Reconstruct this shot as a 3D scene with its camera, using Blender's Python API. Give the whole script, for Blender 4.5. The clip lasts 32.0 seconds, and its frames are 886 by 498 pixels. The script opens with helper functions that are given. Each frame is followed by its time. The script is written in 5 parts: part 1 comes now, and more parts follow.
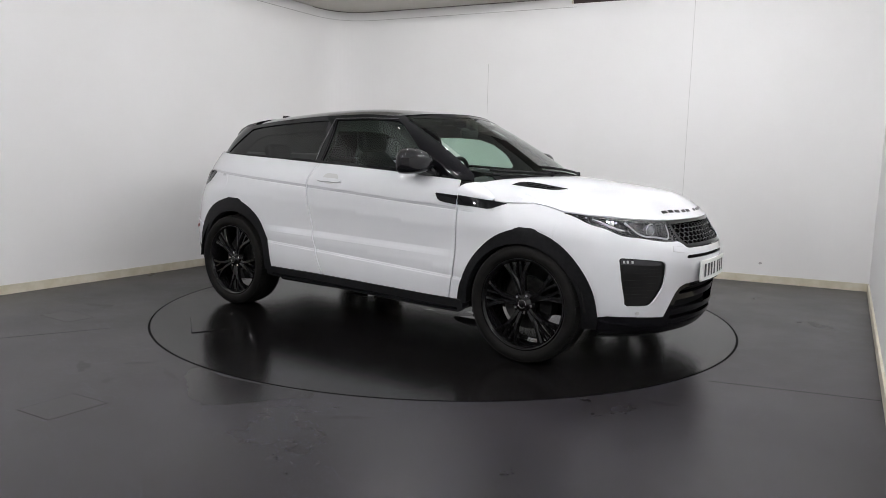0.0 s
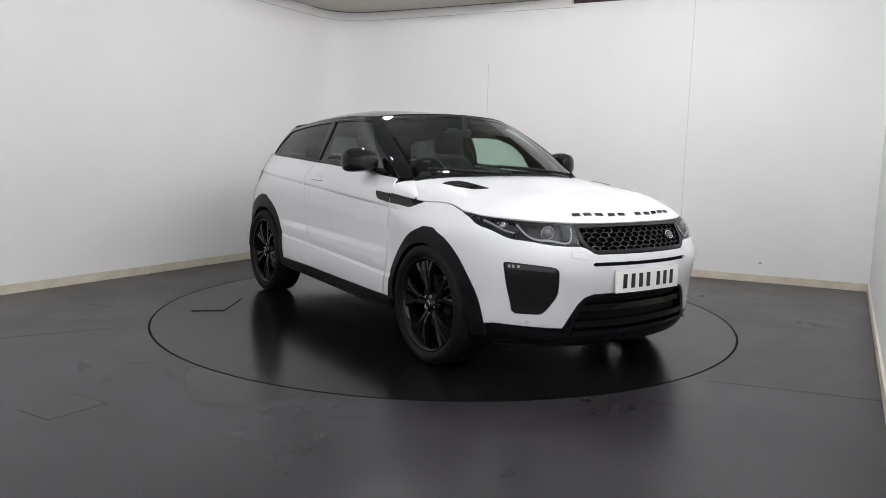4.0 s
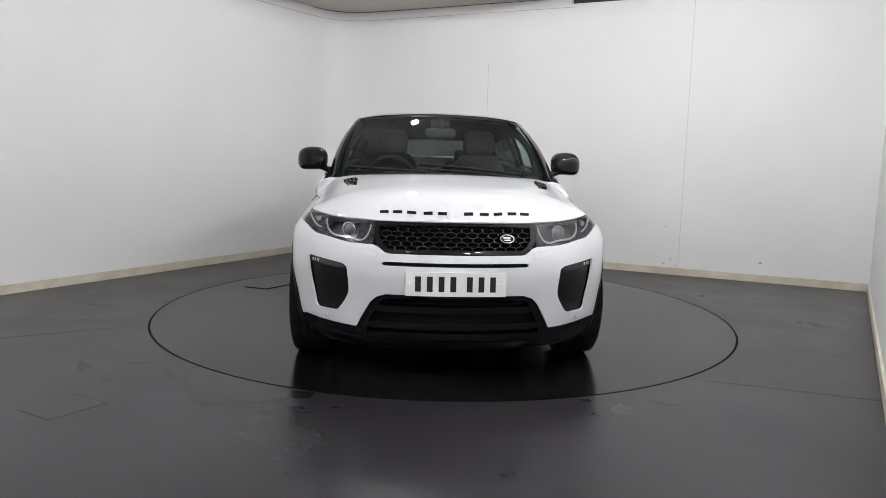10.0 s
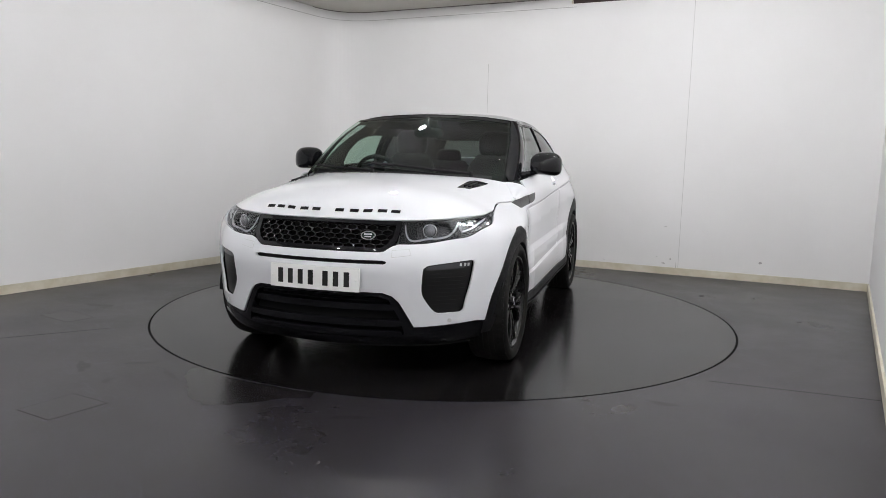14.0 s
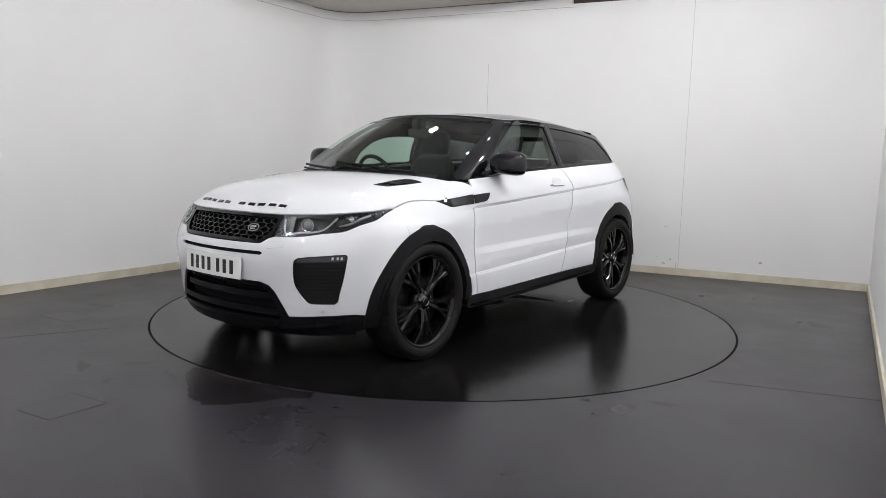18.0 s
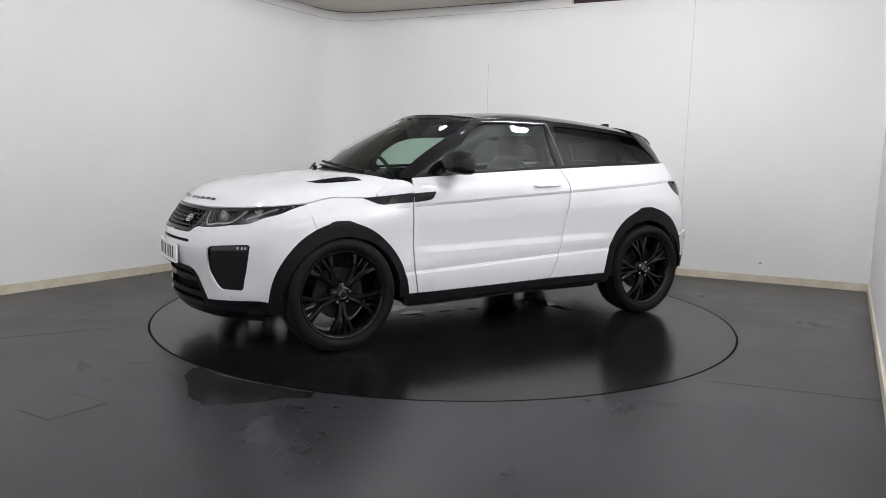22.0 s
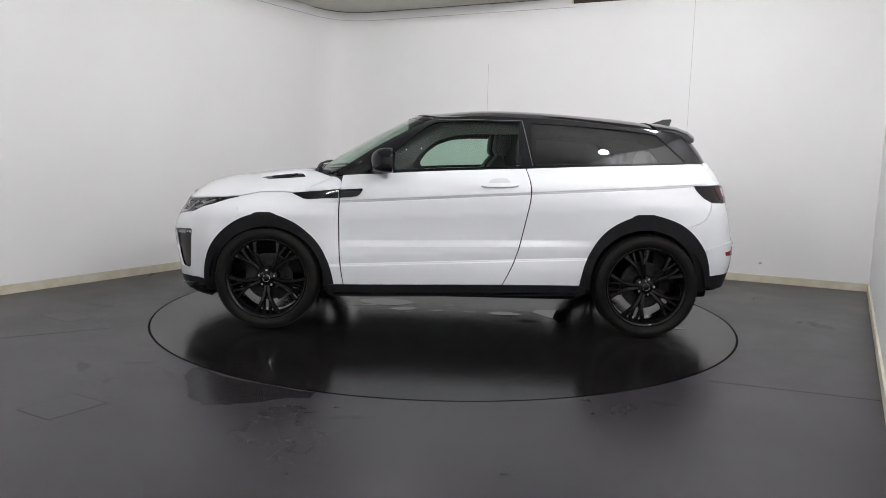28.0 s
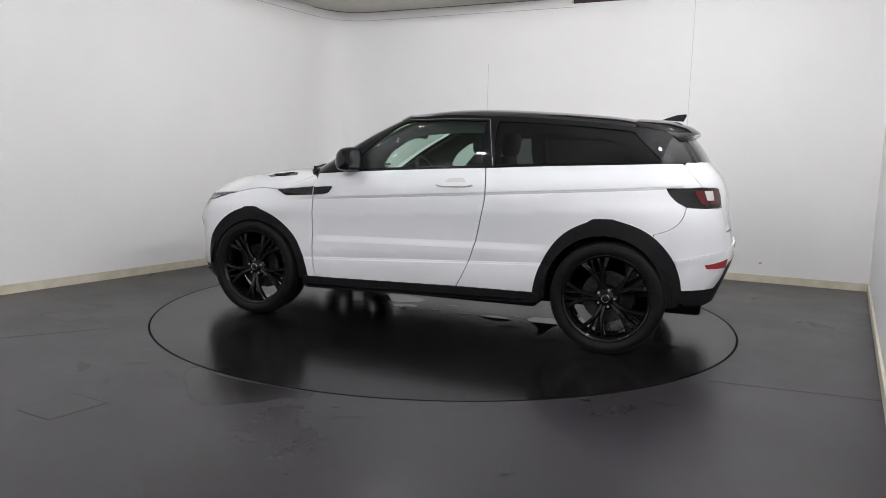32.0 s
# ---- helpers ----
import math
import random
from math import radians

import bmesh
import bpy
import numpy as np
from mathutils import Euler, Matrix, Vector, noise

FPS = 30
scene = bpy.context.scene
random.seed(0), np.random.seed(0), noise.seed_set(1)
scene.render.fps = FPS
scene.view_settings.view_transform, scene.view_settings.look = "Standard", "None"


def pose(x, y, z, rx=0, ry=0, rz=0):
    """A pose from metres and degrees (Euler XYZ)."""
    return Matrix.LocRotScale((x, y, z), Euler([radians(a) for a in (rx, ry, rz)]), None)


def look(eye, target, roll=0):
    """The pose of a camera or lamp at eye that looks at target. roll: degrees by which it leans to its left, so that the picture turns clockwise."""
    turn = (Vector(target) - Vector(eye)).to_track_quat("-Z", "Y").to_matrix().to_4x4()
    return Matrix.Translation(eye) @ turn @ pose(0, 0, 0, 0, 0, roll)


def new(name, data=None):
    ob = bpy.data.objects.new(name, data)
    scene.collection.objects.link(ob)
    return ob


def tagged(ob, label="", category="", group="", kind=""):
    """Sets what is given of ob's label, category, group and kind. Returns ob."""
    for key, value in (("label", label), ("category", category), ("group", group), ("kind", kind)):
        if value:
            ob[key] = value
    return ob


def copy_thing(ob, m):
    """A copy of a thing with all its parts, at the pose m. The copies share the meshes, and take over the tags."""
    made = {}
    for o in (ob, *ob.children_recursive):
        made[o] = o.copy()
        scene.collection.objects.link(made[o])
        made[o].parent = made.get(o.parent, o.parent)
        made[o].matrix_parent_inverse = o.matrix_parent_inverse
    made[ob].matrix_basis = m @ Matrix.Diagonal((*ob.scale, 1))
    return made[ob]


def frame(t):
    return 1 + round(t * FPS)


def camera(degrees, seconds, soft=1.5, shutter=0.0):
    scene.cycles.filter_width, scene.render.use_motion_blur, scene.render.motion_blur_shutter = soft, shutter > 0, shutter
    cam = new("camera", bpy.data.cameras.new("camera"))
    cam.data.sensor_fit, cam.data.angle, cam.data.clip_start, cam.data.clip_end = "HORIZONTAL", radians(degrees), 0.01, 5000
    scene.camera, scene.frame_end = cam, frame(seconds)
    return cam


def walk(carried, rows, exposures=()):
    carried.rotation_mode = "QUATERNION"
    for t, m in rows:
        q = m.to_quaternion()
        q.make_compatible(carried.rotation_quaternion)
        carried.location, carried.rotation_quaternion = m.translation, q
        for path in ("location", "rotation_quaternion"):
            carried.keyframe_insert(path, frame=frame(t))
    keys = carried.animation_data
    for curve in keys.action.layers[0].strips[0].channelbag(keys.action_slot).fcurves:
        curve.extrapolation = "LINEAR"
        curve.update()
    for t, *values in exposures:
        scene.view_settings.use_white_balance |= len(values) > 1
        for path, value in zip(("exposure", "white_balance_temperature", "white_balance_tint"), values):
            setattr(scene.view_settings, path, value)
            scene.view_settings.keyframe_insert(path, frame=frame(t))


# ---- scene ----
# The camera stands still on its tripod beside the right-hand wall.
cam = camera(63.9, 32.0, soft=0.8)
EYE = (0.0, -5.733, 1.236)
STAND = look(EYE, (EYE[0] - 0.02535, EYE[1] + 9.9167, EYE[2] - 1.2882), 1.379)
walk(cam, [(0.0, STAND), (32.0, STAND)], exposures=[(0.0, 0.0), (32.0, 0.0)])

# ---- world: a closed studio, next to no light from outside ----
world = bpy.data.worlds.new("world")
scene.world = world
world.use_nodes = True
world.node_tree.nodes["Background"].inputs[0].default_value = (0.5, 0.55, 0.6, 1)
world.node_tree.nodes["Background"].inputs[1].default_value = 0.02
PANEL_GLOW = 385.0
LAMP_Z = 3.30
# Unseen low lamps, added to brighten the car's front and shadow the wall.
LOW_LAMPS = [(.45, -4.35), (.66, -4.0), (.85, -3.65)]
LOW_Z = 2.30
SMALL, MIDDLE, BROAD, FLAT = (.07, .05, .04), (.11, .08, .05), (.15, .09, .10), (.095, .05, .006)
# Lamps out of view; the left broad and the middle ones are added fill.
LAMP_SPOTS = [(1.0, .1, 60, SMALL), (2.3, -.55, 60, BROAD), (-.5, 1.1, 30, MIDDLE), (1.85, -2.0, 65, BROAD), (-2.1, -.55, 60, FLAT), (-1.3, -2.45, -30, FLAT), (.3, -.2, 0, SMALL), (-3.0, -3.1, 30, BROAD),
              (-1.2, -4.9, 30, SMALL), (-2.6, -4.7, 30, MIDDLE), (-1.3, -6.0, 0, SMALL), (-3.2, -5.9, 30, SMALL), (-.6, -6.4, 0, SMALL)]


# ---- materials ----
def mat(name, color, rough=0.5, metal=0.0, coat=0.0, spec=0.5):
    m = bpy.data.materials.new(name)
    m.use_nodes = True
    b = m.node_tree.nodes["Principled BSDF"]
    b.inputs["Base Color"].default_value = (*color, 1)
    b.inputs["Roughness"].default_value = rough
    b.inputs["Metallic"].default_value = metal
    b.inputs["Coat Weight"].default_value = coat
    b.inputs["Coat Roughness"].default_value = 0.03
    b.inputs["Specular IOR Level"].default_value = spec
    return m


def node(m, kind, **values):
    n = m.node_tree.nodes.new(kind)
    for key, value in values.items():
        n.inputs[key].default_value = value
    return n


def vary(m, color_a, color_b, scale, rough=None, bump=0.0, bump_scale=200.0, detail=6.0, stretch=(1, 1, 1), distance=0.002):
    """Two-scale colour and gloss variation with fine relief, in the object's own metres."""
    t = m.node_tree
    b = t.nodes["Principled BSDF"]
    co = t.nodes.new("ShaderNodeTexCoord")
    mp = node(m, "ShaderNodeMapping", Scale=stretch)
    t.links.new(co.outputs["Object"], mp.inputs["Vector"])
    big = node(m, "ShaderNodeTexNoise", Scale=scale, Detail=detail, Roughness=0.6)
    t.links.new(mp.outputs[0], big.inputs["Vector"])
    ramp = t.nodes.new("ShaderNodeValToRGB")
    ramp.color_ramp.elements[0].position, ramp.color_ramp.elements[1].position = 0.35, 0.65
    ramp.color_ramp.elements[0].color = (*color_a, 1)
    ramp.color_ramp.elements[1].color = (*color_b, 1)
    t.links.new(big.outputs["Fac"], ramp.inputs["Fac"])
    t.links.new(ramp.outputs["Color"], b.inputs["Base Color"])
    if rough:
        rr = node(m, "ShaderNodeMapRange")
        rr.inputs["From Min"].default_value, rr.inputs["From Max"].default_value = 0.3, 0.7
        rr.inputs["To Min"].default_value, rr.inputs["To Max"].default_value = rough
        t.links.new(big.outputs["Fac"], rr.inputs["Value"])
        t.links.new(rr.outputs["Result"], b.inputs["Roughness"])
    if bump:
        fine = node(m, "ShaderNodeTexNoise", Scale=bump_scale, Detail=3.0)
        t.links.new(mp.outputs[0], fine.inputs["Vector"])
        bp = node(m, "ShaderNodeBump", Strength=bump, Distance=distance)
        t.links.new(fine.outputs["Fac"], bp.inputs["Height"])
        t.links.new(bp.outputs["Normal"], b.inputs["Normal"])
    return m


def pane(name, tint, rough=0.0, edge=0.93):
    """Thin glass: a tinted see-through pane with a mirror-like face."""
    m = bpy.data.materials.new(name)
    m.use_nodes = True
    t = m.node_tree
    t.nodes.remove(t.nodes["Principled BSDF"])
    out = t.nodes["Material Output"]
    tr = node(m, "ShaderNodeBsdfTransparent", Color=(*tint, 1))
    gl = node(m, "ShaderNodeBsdfGlossy", Color=(1, 1, 1, 1), Roughness=rough)
    lw = node(m, "ShaderNodeLayerWeight", Blend=0.5)
    p5 = t.nodes.new("ShaderNodeMath")
    p5.operation = "POWER"
    p5.inputs[1].default_value = 5.0
    fr = t.nodes.new("ShaderNodeMath")
    fr.operation = "MULTIPLY_ADD"
    fr.inputs[1].default_value, fr.inputs[2].default_value = edge, 0.045
    t.links.new(lw.outputs["Facing"], p5.inputs[0])
    t.links.new(p5.outputs[0], fr.inputs[0])
    mx = t.nodes.new("ShaderNodeMixShader")
    t.links.new(fr.outputs[0], mx.inputs[0])
    t.links.new(tr.outputs[0], mx.inputs[1])
    t.links.new(gl.outputs[0], mx.inputs[2])
    t.links.new(mx.outputs[0], out.inputs["Surface"])
    return m


def glow(name, color, strength):
    m = bpy.data.materials.new(name)
    m.use_nodes = True
    b = m.node_tree.nodes["Principled BSDF"]
    b.inputs["Base Color"].default_value = (0.8, 0.8, 0.8, 1)
    b.inputs["Emission Color"].default_value = (*color, 1)
    b.inputs["Emission Strength"].default_value = strength
    return m


M_WHITE = mat("car_white", (0.72, 0.73, 0.755), 0.5, coat=1.0, spec=0.2)
M_GLOSS = mat("gloss_black", (0.007, 0.007, 0.0085), 0.05, spec=0.33)
M_GRILLE = mat("grille_black", (0.010, 0.010, 0.010), 0.35, spec=0.3)
M_PLASTIC = vary(mat("black_plastic", (0.012, 0.012, 0.013), 0.55, spec=0.14), (0.007, 0.007, 0.008), (0.012, 0.012, 0.013), 40, (0.42, 0.58), 0.15, 900)
M_RIM = mat("rim_black", (0.006, 0.006, 0.0065), 0.06, spec=0.38)
M_MESH = mat("grille_mesh_black", (0.006, 0.006, 0.007), 0.12, spec=0.5)
M_RUBBER = vary(mat("tyre_rubber", (0.007, 0.007, 0.007), 0.6, spec=0.1), (0.008, 0.008, 0.008), (0.014, 0.013, 0.012), 12, (0.5, 0.75), 0.2, 500)
M_DARK = mat("dark_cavity", (0.008, 0.008, 0.008), 0.8, spec=0.1)
M_CHROME = mat("chrome", (0.75, 0.75, 0.76), 0.12, 1.0)
M_SILVER = mat("satin_silver", (0.45, 0.45, 0.46), 0.35, 0.9)
M_DISC = vary(mat("brake_steel", (0.3, 0.3, 0.3), 0.4, 0.9), (0.025, 0.025, 0.025), (0.055, 0.054, 0.052), 30, (0.3, 0.45))
M_GLASS = pane("tinted_glass", (0.66, 0.80, 0.72), edge=0.75)
M_PRIVACY = pane("privacy_glass", (0.08, 0.085, 0.085), edge=0.55)
M_REAR = pane("rear_glass", (0.10, 0.11, 0.10))
M_LENS = pane("lamp_lens", (0.86, 0.87, 0.89), edge=0.45)
M_RED = mat("red_lens", (0.30, 0.008, 0.018), 0.10, spec=0.4)
M_TAIL = mat("tail_lens", (0.07, 0.003, 0.005), 0.10, spec=0.4)
M_SMOKE = mat("smoked_lens", (0.006, 0.0045, 0.005), 0.08, spec=0.3)
M_PLATE = mat("plate_white", (0.86, 0.86, 0.84), 0.35)
M_INK = mat("plate_black", (0.01, 0.01, 0.01), 0.4)
M_SEAT = vary(mat("seat_leather", (0.01, 0.01, 0.01), 0.55, spec=0.3), (0.008, 0.008, 0.008), (0.014, 0.013, 0.013), 25, (0.4, 0.6), 0.2, 300)
M_DASH = vary(mat("dash_plastic", (0.015, 0.015, 0.015), 0.6), (0.012, 0.012, 0.012), (0.02, 0.02, 0.02), 30, (0.5, 0.7), 0.2, 500)


# ---- the car's skin, as smooth surfaces: x forward, y to its left, z up ----
class Curve:
    """Natural cubic spline through knots; several values at once."""
    def __init__(self, t, v):
        self.t = np.array(t, float)
        self.v = np.array(v, float).reshape(len(t), -1)
        n = len(t)
        h = np.diff(self.t)
        a = np.zeros((n, n))
        r = np.zeros((n, self.v.shape[1]))
        a[0, 0] = a[-1, -1] = 1
        for i in range(1, n - 1):
            a[i, i - 1], a[i, i], a[i, i + 1] = h[i - 1], 2 * (h[i - 1] + h[i]), h[i]
            r[i] = 6 * ((self.v[i + 1] - self.v[i]) / h[i] - (self.v[i] - self.v[i - 1]) / h[i - 1])
        self.m = np.linalg.solve(a, r)

    def __call__(self, t):
        t = np.atleast_1d(np.asarray(t, float))
        i = np.clip(np.searchsorted(self.t, t) - 1, 0, len(self.t) - 2)
        h = self.t[i + 1] - self.t[i]
        a, b = ((self.t[i + 1] - t) / h)[:, None], ((t - self.t[i]) / h)[:, None]
        h = h[:, None]
        return a * self.v[i] + b * self.v[i + 1] + ((a ** 3 - a) * self.m[i] + (b ** 3 - b) * self.m[i + 1]) * h * h / 6


PLAN = [(2.20, 0), (2.187, .2), (2.145, .40), (2.075, .58), (1.955, .735), (1.79, .848), (1.56, .896), (1.33, .907), (.9, .914),
        (.4, .918), (-.1, .920), (-.6, .926), (-1.1, .938), (-1.4, .936), (-1.65, .912), (-1.85, .845), (-1.975, .725), (-2.045, .555), (-2.082, .31), (-2.094, 0)]
_p = [(x, -y) for x, y in PLAN[2:0:-1]] + PLAN + [(x, -y) for x, y in PLAN[-2:-4:-1]]
_d = np.concatenate([[0], np.cumsum(np.hypot(*np.diff(np.array(_p), axis=0).T))])
_d -= _d[2]
PLAN_CURVE = Curve(_d, _p)
S_END = _d[-3]
_ss = np.linspace(0, S_END, 1200)
_pp = PLAN_CURVE(_ss)
ZK = [.12, .25, .33, .47, .53, .63, .75, .85, .92, 1.0, 1.08, 1.16, 1.24]
INSET = [(0, [.19, .06, .035, .025, .015, 0, .02, .085, .13, .21, .33, .5, .7]),
         (.62, [.19, .06, .035, .02, .012, 0, .02, .075, .12, .19, .30, .45, .6]),
         (.83, [.17, .06, .03, .014, .008, 0, .012, .055, .11, .18, .28, .4, .5]),
         (1.2, [.12, .05, .025, .010, .006, .004, .012, .045, .105, .17, .25, .33, .4]),
         (1.47, [.09, .04, .02, .008, .006, .006, .012, .035, .085, .15, .22, .28, .34]),
         (1.8, [.07, .03, .014, .004, .008, .018, .022, .025, .045, .07, .12, .18, .25]),
         (2.2, [.05, .025, .016, .012, .018, .024, .022, .014, .012, .020, .06, .125, .19]),
         (2.8, [.05, .025, .016, .012, .018, .024, .024, .016, .012, .018, .052, .12, .18]),
         (3.4, [.05, .025, .016, .012, .018, .024, .024, .016, .012, .018, .052, .12, .18]),
         (3.8, [.05, .025, .012, 0, .006, .012, .012, .010, .010, .022, .055, .115, .17]),
         (4.2, [.08, .035, .012, .004, .004, .004, .006, .010, .016, .040, .070, .12, .17]),
         (4.5, [.10, .05, .02, .010, .008, .008, .012, .022, .040, .075, .105, .15, .20]),
         (4.8, [.18, .10, .05, .01, .0, .004, .02, .035, .055, .085, .115, .16, .22]),
         (5.25, [.28, .20, .14, .06, .03, .0, .02, .045, .06, .07, .09, .13, .2]),
         (S_END, [.28, .20, .14, .06, .03, .0, .02, .045, .06, .065, .085, .125, .2])]
_rows = np.array([r for _, r in INSET])
_sk = np.array([s for s, _ in INSET])
_sk2 = np.concatenate([-_sk[2:0:-1], _sk, 2 * S_END - _sk[-2:-4:-1]])
_rows2 = np.concatenate([_rows[2:0:-1], _rows, _rows[-2:-4:-1]])
_byz = Curve(ZK, _rows2.T)
_GZ = np.linspace(ZK[0], ZK[-1], 113)
_INSET_GRID = Curve(_sk2, _byz(_GZ).T)


def fold_z(x):
    return .678 - .024 * (x + .74)


def crease_z(x):
    return 0.964 + (0.0 - x) * 0.066


FLARE = Curve([.12, .25, .47, .63, .75, .85, .92, 1.0, 1.08, 1.24], [.012, .022, .030, .035, .039, .044, .030, .006, 0, 0])


def flare(x, z):
    """How far the front wing swells out over the wheel."""
    a = (x - 1.68) / .24 if x > 1.68 else (1.22 - x) / .50 if x < 1.22 else 0.0
    return float(FLARE([z])[0, 0]) * (.5 + .5 * math.cos(math.pi * min(1.0, a)))


def skin(s, z, out=0.0):
    """A point of the lower body: s metres round the car from the nose's middle, at the height z."""
    sign = 1
    if s < 0:
        s, sign = -s, -1
    if s > S_END:
        s, sign = 2 * S_END - s, -sign
    (x, y), (x2, y2) = PLAN_CURVE([s])[0], PLAN_CURVE([s + 1e-3])[0]
    tx, ty = x2 - x, y2 - y
    n = math.hypot(tx, ty)
    row = _INSET_GRID([s])[0]
    d = np.interp(z, _GZ, row)
    # shoulder groove and sill ledge
    if -1.80 < x < 0.99:
        u = crease_z(x) - z
        f = min(1.0, max(0.0, u / .008))
        d += (0.008 * math.exp(-(u / 0.006) ** 2) + .012 * f * f * (3 - 2 * f) * max(0.0, 1 - u / .13)) * min(1, (0.99 - x) / 0.2)
    if -0.95 < x < 0.9:
        g = z - (0.511 - 0.049 * x)
        f = min(1.0, max(0.0, g / .009))
        d += 0.005 * math.exp(-(g / 0.006) ** 2) + .009 * f * f * (3 - 2 * f) * max(0.0, 1 - g / .06)
    if -1.0 < x < .86:
        # upward-facing fold above the sill ledge
        f = min(1.0, max(0.0, (fold_z(x) - z) / .042))
        f = f - .16 * math.sin(2 * math.pi * f) / (2 * math.pi)
        d -= .013 * f * min(1, max(0, (x + 1.0) / .3)) * min(1, max(0, (.86 - x) / .2))
    d -= out + (flare(x, z) if .7 < x < 1.92 else 0.0)
    # outward normal of the plan line: to the left of travel is inside
    ox, oy = -ty / n, tx / n
    if ox * x + oy * y < 0:
        ox, oy = -ox, -oy
    return (x - ox * d, sign * (y - oy * d), z)


def sx(x):
    """The way round the car at which its side is at x."""
    return float(np.interp(-x, -_pp[:, 0], _ss))


def sy(y, rear=False):
    half = len(_ss) // 2
    if rear:
        return float(np.interp(-abs(y), -_pp[half:, 1], _ss[half:])) if y >= 0 else 2 * S_END - sy(-y, True)
    s = float(np.interp(abs(y), _pp[:half // 2, 1], _ss[:half // 2]))
    return s if y >= 0 else -s


# greenhouse: a ruled band with a little bulge, from the belt line to the roof's edge
BELT = [(1.13, 0, 1.105), (1.10, .3, 1.10), (1.01, .565, 1.092), (.838, .770, 1.088), (.55, .785, 1.112), (0, .797, 1.145), (-.47, .793, 1.170),
        (-1.0, .779, 1.196), (-1.45, .738, 1.214), (-1.71, .662, 1.224), (-1.825, .52, 1.226), (-1.89, .28, 1.226), (-1.91, 0, 1.226)]
EAVE = [(.33, 0, 1.555), (.30, .25, 1.55), (.235, .48, 1.536), (.12, .626, 1.518), (-.08, .627, 1.528), (-.35, .630, 1.528), (-.65, .624, 1.520),
        (-1.02, .609, 1.497), (-1.36, .590, 1.466), (-1.60, .545, 1.440), (-1.69, .425, 1.44), (-1.735, .22, 1.445), (-1.75, 0, 1.447)]
_be, _ea = np.array(BELT), np.array(EAVE)
_mid = (_be + _ea) / 2
_k = np.concatenate([[0], np.cumsum(np.linalg.norm(np.diff(_mid, axis=0), axis=1))])
K_END = _k[-1]
_flip = np.array([1, -1, 1])


def _wrap(a):
    return np.concatenate([a[2:0:-1] * _flip, a, a[-2:-4:-1] * _flip])


_k2 = np.concatenate([-_k[2:0:-1], _k, 2 * K_END - _k[-2:-4:-1]])
BELT_CURVE, EAVE_CURVE = Curve(_k2, _wrap(_be)), Curve(_k2, _wrap(_ea))
W_UP = 0.42


def house(k, w, out=0.0):
    """A point of the greenhouse: k metres round it from the screen's middle, w up from the belt (0 to W_UP)."""
    f = w / W_UP
    a, b = BELT_CURVE([k])[0], EAVE_CURVE([k])[0]
    p = a + (b - a) * f
    d = EAVE_CURVE([k + 1e-3])[0] - EAVE_CURVE([k - 1e-3])[0] + BELT_CURVE([k + 1e-3])[0] - BELT_CURVE([k - 1e-3])[0]
    n = np.cross(d, b - a)
    n /= np.linalg.norm(n) + 1e-12
    if n[0] * (p[0] + .4) * .3 + n[1] * p[1] + n[2] * .2 < 0:
        n = -n
    p = p + n * ((0.045 + .02 * math.exp(-(k / .5) ** 2) + .10 * math.exp(-((abs(k) - .86) / .26) ** 2)) * f * (1 - f) + out)
    return tuple(p)


def kx(x, z, out=0.0):
    """(k, w) of the point of the car's left side glass at x, z."""
    k, w = float(np.interp(-x, -_mid[3:, 0], _k[3:])), W_UP * (z - 1.15) / .37
    for _ in range(12):
        p = np.array(house(k, w, out))
        pk, pw = np.array(house(k + 1e-3, w, out)), np.array(house(k, w + 1e-3, out))
        j = np.array([[(pk - p)[0], (pw - p)[0]], [(pk - p)[2], (pw - p)[2]]]) / 1e-3
        dk, dw = np.linalg.solve(j, np.array([x - p[0], z - p[2]]))
        k, w = k + float(np.clip(dk, -.2, .2)), w + float(np.clip(dw, -.2, .2))
    return k, w


class Lid:
    """A crowned top (bonnet, roof): a crown that rolls down to a given rim, star-shaped round a middle point."""
    def __init__(self, rim, mid_x, crown, bend, power, soften=10.0):
        self.rim = [Vector(p) for p in rim]
        self.mid_x, self.crown, self.bend, self.power = mid_x, crown, bend, power
        full = self.rim + [Vector((p.x, -p.y, p.z)) for p in self.rim[::-1]]
        ang = [math.atan2(p.y, p.x - mid_x) for p in full]
        rad = [math.hypot(p.x - mid_x, p.y) for p in full]
        order = np.argsort(ang)
        a, r, z = np.array(ang)[order], np.array(rad)[order], np.array([p.z for p in full])[order]
        a3, r3, z3 = np.concatenate([a - 2 * np.pi, a, a + 2 * np.pi]), np.tile(r, 3), np.tile(z, 3)
        # evenly spaced round the rim and softened, so that the paint shows no facets
        self.a = np.linspace(-1.5 * np.pi, 1.5 * np.pi, 2161)
        bell = np.exp(-(np.arange(-36, 37) / soften) ** 2)
        bell /= bell.sum()
        self.r, self.z = (np.convolve(np.pad(np.interp(self.a, a3, v), 36, mode="edge"), bell, "valid") for v in (r3, z3))

    def top(self, x, y):
        return float(self.crown([x])[0, 0]) - self.bend(x) * y * y

    def __call__(self, x, y, out=0.0):
        a, r = math.atan2(y, x - self.mid_x), math.hypot(x - self.mid_x, y)
        rho = min(1.0, r / float(np.interp(a, self.a, self.r)))
        t = self.top(x, y)
        ze = float(np.interp(a, self.a, self.z))
        return (x, y, t - (t - ze) * rho ** self.power + out)


